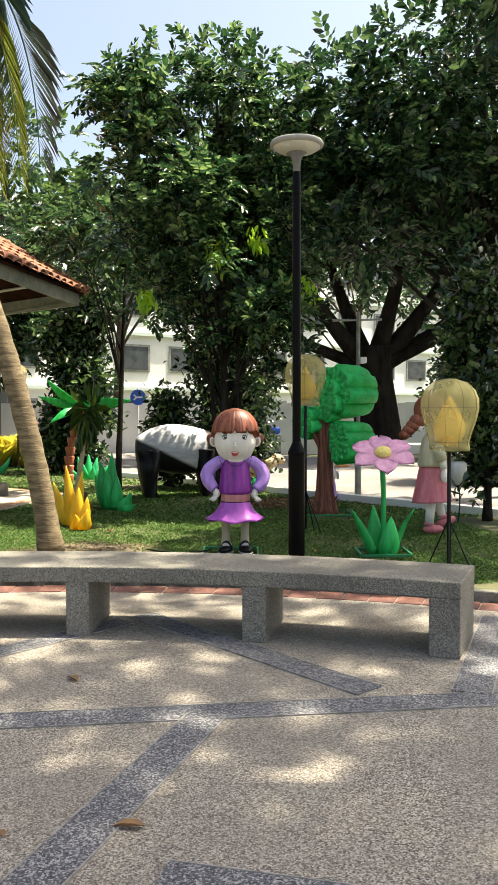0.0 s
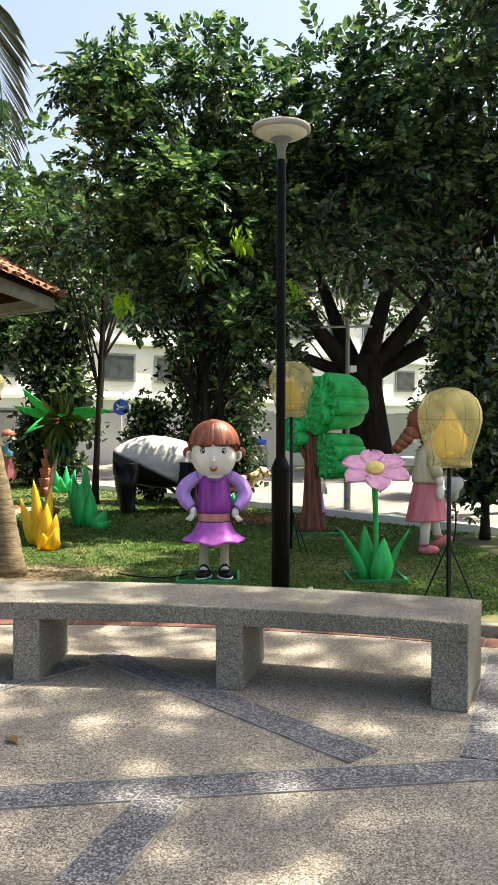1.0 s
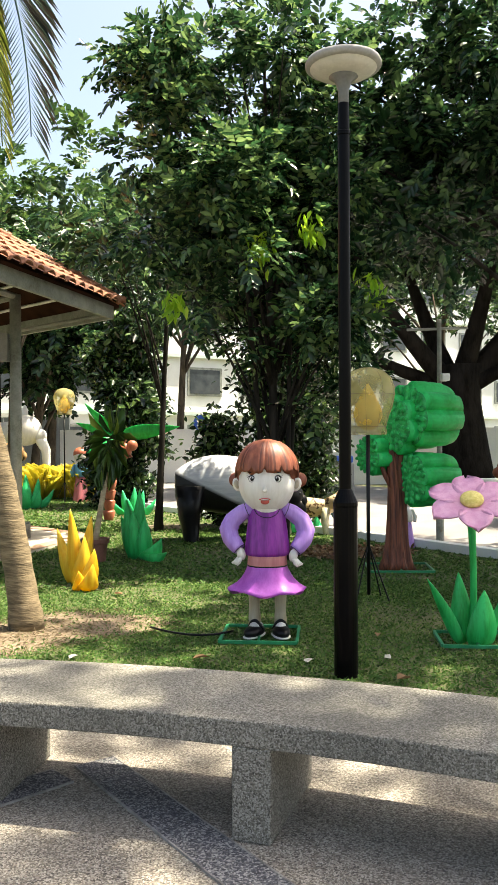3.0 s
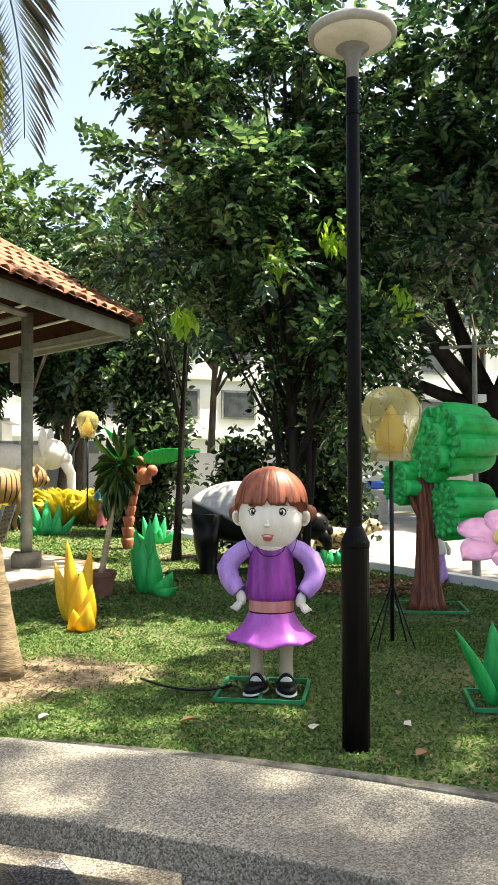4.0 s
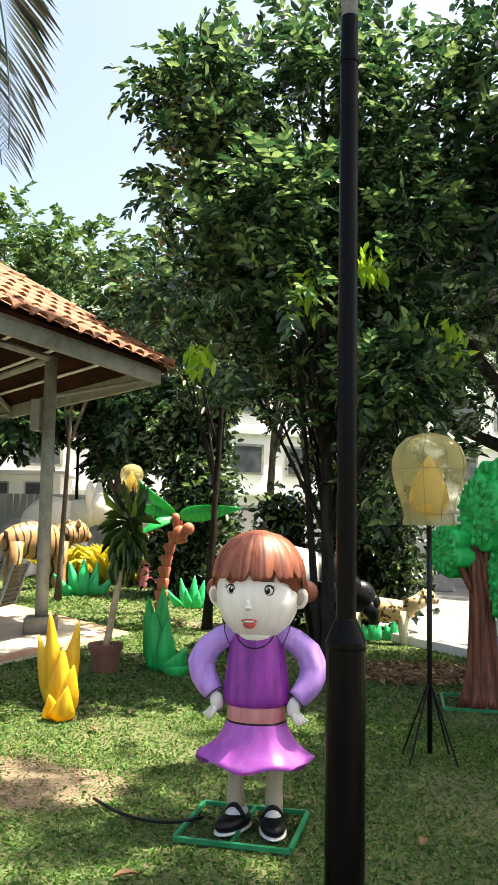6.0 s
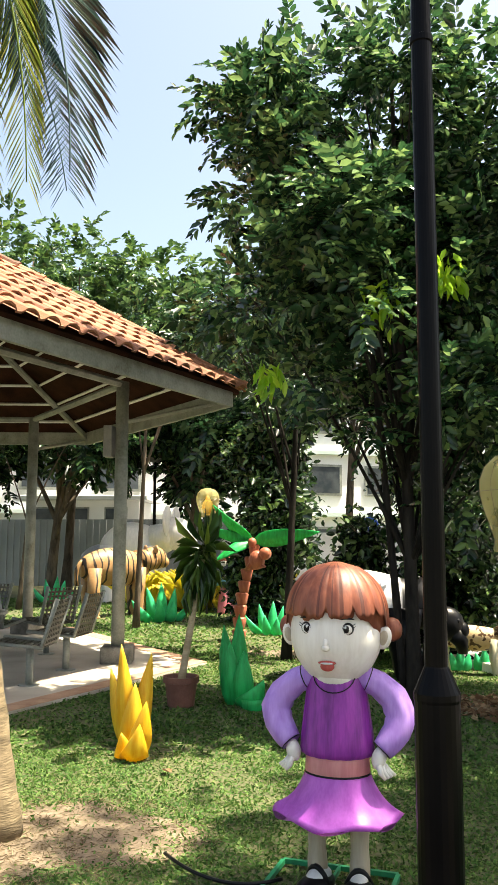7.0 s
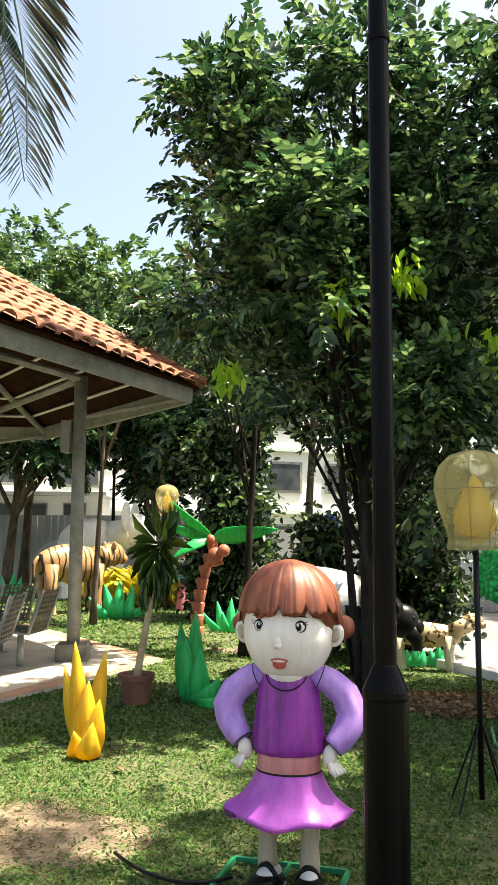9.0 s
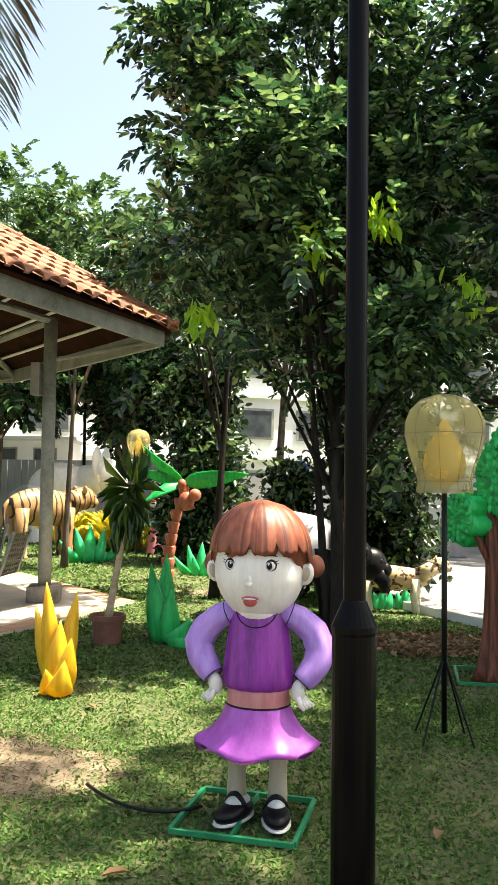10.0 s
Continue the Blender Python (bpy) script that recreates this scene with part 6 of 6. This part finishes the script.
M_BLUE = mat("blue_sign", (0.01, 0.07, 0.4), (0.02, 0.1, 0.5), 5, 0.4, 0.03)
sg = thing("road_sign", pose(1.75, 28.6, 0), "round blue arrow road sign on a white post", "sign")
bm = bmesh.new()
tube(bm, [(0, 0.04, 0), (0, 0.04, 2.4)], 0.035, 10)
part("post", bm, M_WHITE, sg)
bm = bmesh.new()
tube(bm, [(0, -0.02, 2.08), (0, 0.0, 2.08)], 0.27, 28)
disc = part("disc", bm, M_BLUE, sg)
bm = bmesh.new()
box(bm, (0.03, -0.03, 2.08), (0.24, 0.012, 0.055))
for s in (-1, 1):
    box(bm, (-0.1, -0.03, 2.08 + s * 0.045), (0.13, 0.012, 0.05), Matrix.Rotation(radians(45 * s), 3, "Y"))
part("arrow", bm, M_WHITE, disc, "white arrow")

bn = thing("litter_bin", pose(5.1, 22.6, 0.1), "grey litter bin with a blue top by the road", "bin")
bm = bmesh.new()
box(bm, (0, 0, 0.42), (0.5, 0.5, 0.84), None, 0.03)
part("body", bm, M_LAMPGREY, bn)
bm = bmesh.new()
box(bm, (0, 0, 0.93), (0.46, 0.46, 0.18), None, 0.04)
part("lid", bm, M_BLUE, bn, "blue lid")
cone = thing("traffic_barrel", pose(6.6, 21.0, 0.1), "orange road barrel by the far kerb", "barrel")
bm = bmesh.new()
lathe(bm, [(0.3, 0), (0.3, 0.05), (0.24, 0.1), (0.2, 0.75), (0.12, 0.8)], 16)
part("body", bm, S_ORANGE, cone, smooth=True)

# second park lamp far off
fp = thing("lamp_post", pose(-4.3, 27.0, 0), "distant park lamp post with a pale disc head", "street lamp")
bm = bmesh.new()
tube(bm, [(0, 0, 0), (0, 0, 3.9)], [0.06, 0.04], 10)
part("pole", bm, M_BLACK, fp)
bm = bmesh.new()
lathe(bm, [(0.08, 3.85), (0.25, 3.95), (0.25, 4.0), (0.05, 4.05)], 18)
part("lid", bm, M_LAMPGREY, fp, smooth=True)

# ---- table and mesh chairs in the pavilion ----
def mesh_chair():
    t = thing("mesh_chair", Matrix(), "grey perforated steel chair fixed on one post", "chair", "pavilion chairs")
    bm = bmesh.new()
    tube(bm, [(0, 0, 0), (0, 0, 0.42)], 0.035, 12)
    part("post", bm, M_STEELPAINT, t, smooth=True)
    bm = bmesh.new()
    lathe(bm, [(0.1, 0), (0.1, 0.012)], 16)
    part("foot_plate", bm, M_STEELPAINT, t)

    def panel(name, p00, p10, p01, holes=8):
        """One pierced sheet: square holes between narrow webs."""
        o, u, v = Vector(p00), Vector(p10) - Vector(p00), Vector(p01) - Vector(p00)
        cuts = [0.0]
        for j in range(holes):
            cuts += [(j + 0.32) / holes, (j + 0.92) / holes]
        cuts.append(1.0)
        bmx = bmesh.new()
        grid = [[bmx.verts.new(o + u * p + v * q) for p in cuts] for q in cuts]
        for a_ in range(len(cuts) - 1):
            for b_ in range(len(cuts) - 1):
                if not (a_ % 2 and b_ % 2):
                    bmx.faces.new((grid[a_][b_], grid[a_][b_ + 1], grid[a_ + 1][b_ + 1], grid[a_ + 1][b_]))
        sheet = part(name, bmx, M_MESHSTEEL, t)
        so = sheet.modifiers.new("thickness", "SOLIDIFY")
        so.thickness = 0.008

    panel("seat", (-0.24, -0.3, 0.46), (0.24, -0.3, 0.46), (-0.24, 0.16, 0.4))
    panel("backrest", (-0.24, 0.17, 0.42), (0.24, 0.17, 0.42), (-0.24, 0.29, 0.88))
    for s in (-1, 1):
        bm = bmesh.new()
        tube(bm, [(s * 0.25, -0.32, 0.46), (s * 0.25, 0.17, 0.41), (s * 0.25, 0.3, 0.9)], 0.022, 8)
        part("side_rail", bm, M_STEELPAINT, t, smooth=True)
    return t


M_MESHSTEEL = mat("perforated_steel", (0.04, 0.036, 0.028), (0.085, 0.078, 0.062), 6, 0.45, 0.08)
ch = mesh_chair()
BIG = Matrix.Diagonal((1.12, 1.2, 1.04, 1))
CHAIRS = ((-2.0, 12.95, -84), (-1.98, 14.0, -92), (-2.75, 11.9, -40), (-4.1, 13.3, 92), (-3.3, 14.75, 175), (-2.75, 15.3, -120), (-4.6, 16.6, 165), (-5.8, 15.4, 95), (-5.6, 17.2, 20), (-3.9, 15.6, -20))
for k, (x, y, rz) in enumerate(CHAIRS):
    c = ch if k == 0 else copy_thing(ch, Matrix())
    c.matrix_basis = pose(x, y, 0.1, 0, 0, rz) @ BIG


def round_table(x, y):
    t = thing("round_table", pose(x, y, 0.1), "round steel table on a single post", "table", "pavilion tables")
    bm = bmesh.new()
    lathe(bm, [(0.44, 0.7), (0.46, 0.705), (0.46, 0.735), (0.44, 0.74)], 32)
    part("tabletop", bm, M_STEELPAINT, t)
    bm = bmesh.new()
    lathe(bm, [(0.22, 0), (0.22, 0.02), (0.05, 0.03), (0.05, 0.7)], 18)
    part("pedestal", bm, M_STEELPAINT, t)


round_table(-2.95, 13.35)
round_table(-5.1, 16.2)

# ---- litter on the lawn and plaza ----
M_DRY = leaf_mat("dry_leaf", (0.12, 0.06, 0.025), (0.2, 0.12, 0.06), (0.32, 0.24, 0.14), 0.15, 0.8)
M_PAPER = mat("paper_scrap", (0.35, 0.34, 0.3), (0.5, 0.48, 0.44), 9, 0.9, 0.1)
for x, y, z, L, W in ((0.2, 2.93, 0.012, 0.13, 0.05), (-0.12, 4.72, 0.01, 0.1, 0.06), (-0.33, 3.0, 0.01, 0.05, 0.04), (0.9, 7.55, LAWN_Z + 0.03, 0.12, 0.05), (0.3, 9.9, LAWN_Z + 0.03, 0.12, 0.05), (2.3, 8.1, LAWN_Z + 0.03, 0.1, 0.05), (2.2, 6.95, LAWN_Z + 0.03, 0.12, 0.08)):
    ob = leaf_mesh("fallen_leaf", np.array([(x, y, z)]), np.array([(rng.normal(), rng.normal(), 0.05)]), np.array([(0.1, 0.1, 1.0)]), np.array([L]), np.array([W]), M_DRY, None, 0.25, 0.1)
    tagged(ob, "curled dry brown leaf on the ground", "leaf", "fallen leaves")
for x, y, rz in ((1.66, 7.42, 20), (2.2, 7.45, 70), (0.1, 7.7, 10)):
    bm = bmesh.new()
    loops = []
    for u in (-0.05, -0.02, 0.02, 0.05):
        loops.append([(u, -0.03 + u * 0.2, 0.012 * math.sin(40 * u)), (u, 0.035, 0.012 * math.cos(35 * u)), (u, 0.035, 0.012 * math.cos(35 * u) + 0.003), (u, -0.03 + u * 0.2, 0.012 * math.sin(40 * u) + 0.003)])
    rings(bm, loops)
    ob = tagged(part("paper_scrap", bm, M_PAPER), "crumpled pale scrap lying in the grass", "litter", "litter scraps")
    ob.matrix_basis = pose(x, y, LAWN_Z + 0.03, 0, 0, rz) @ Matrix.Scale(0.6, 4)
litter = np.random.default_rng(9)
n = 700
a = litter.random(n) * 6.28
rr = np.sqrt(litter.random(n))
P = np.stack([2.95 + 0.95 * rr * np.cos(a), 12.5 + 0.6 * rr * np.sin(a), np.full(n, LAWN_Z + 0.035)], 1)
tagged(leaf_mesh("leaf_litter", P, litter.normal(size=(n, 3)) * np.array((1, 1, 0.25)), litter.normal(size=(n, 3)) + np.array((0, 0, 2.0)), 0.06 + 0.05 * litter.random(n), 0.03 + 0.02 * litter.random(n), M_DRY, None, 0.25, 0.1),
       "scattered dry brown leaf litter on the lawn", "leaf litter", kind="stuff")

# ---- many small pieces ----
# bricks of the border
brick_me = []
for v in range(3):
    bm = bmesh.new()
    box(bm, (0, 0, 0), (0.245 + 0.006 * (v - 1), 0.205, 0.06), None, 0.006)
    me = bpy.data.meshes.new("brick")
    bm.to_mesh(me)
    bm.free()
    me.materials.append(M_BRICK)
    brick_me.append(me)
brick_rng = random.Random(4)
step = 0.217 / 8.905
for k in range(150):
    a = radians(42) + k * step * 1.0
    r = 8.905
    m = Matrix.Translation((PC[0] + r * math.cos(a), PC[1] + r * math.sin(a), -0.026 + brick_rng.uniform(-0.003, 0.003))) @ Matrix.Rotation(a + radians(brick_rng.uniform(-1, 1)), 4, "Z")
    shared("brick", brick_me[k % 3], brick_bed, m)

# roof tiles on the faces seen from the lawn
for k in range(6):
    ps = tile_poses(k)
    if k == 5:
        for m in ps:
            shared("roof_tile", TILE, pav, m)
    else:
        tv = np.array([tuple(v.co) for v in TILE.vertices])
        tf = np.array([tuple(p.vertices) for p in TILE.polygons])
        V, F = [], []
        for j, m in enumerate(ps):
            mm = np.array(m)
            V.append(tv @ mm[:3, :3].T + mm[:3, 3])
            F.append(tf + j * len(tv))
        ob = raw("tile_field", np.concatenate(V).tolist(), np.concatenate(F).tolist(), M_TILE, pav)
        ob["kind"] = "stuff"
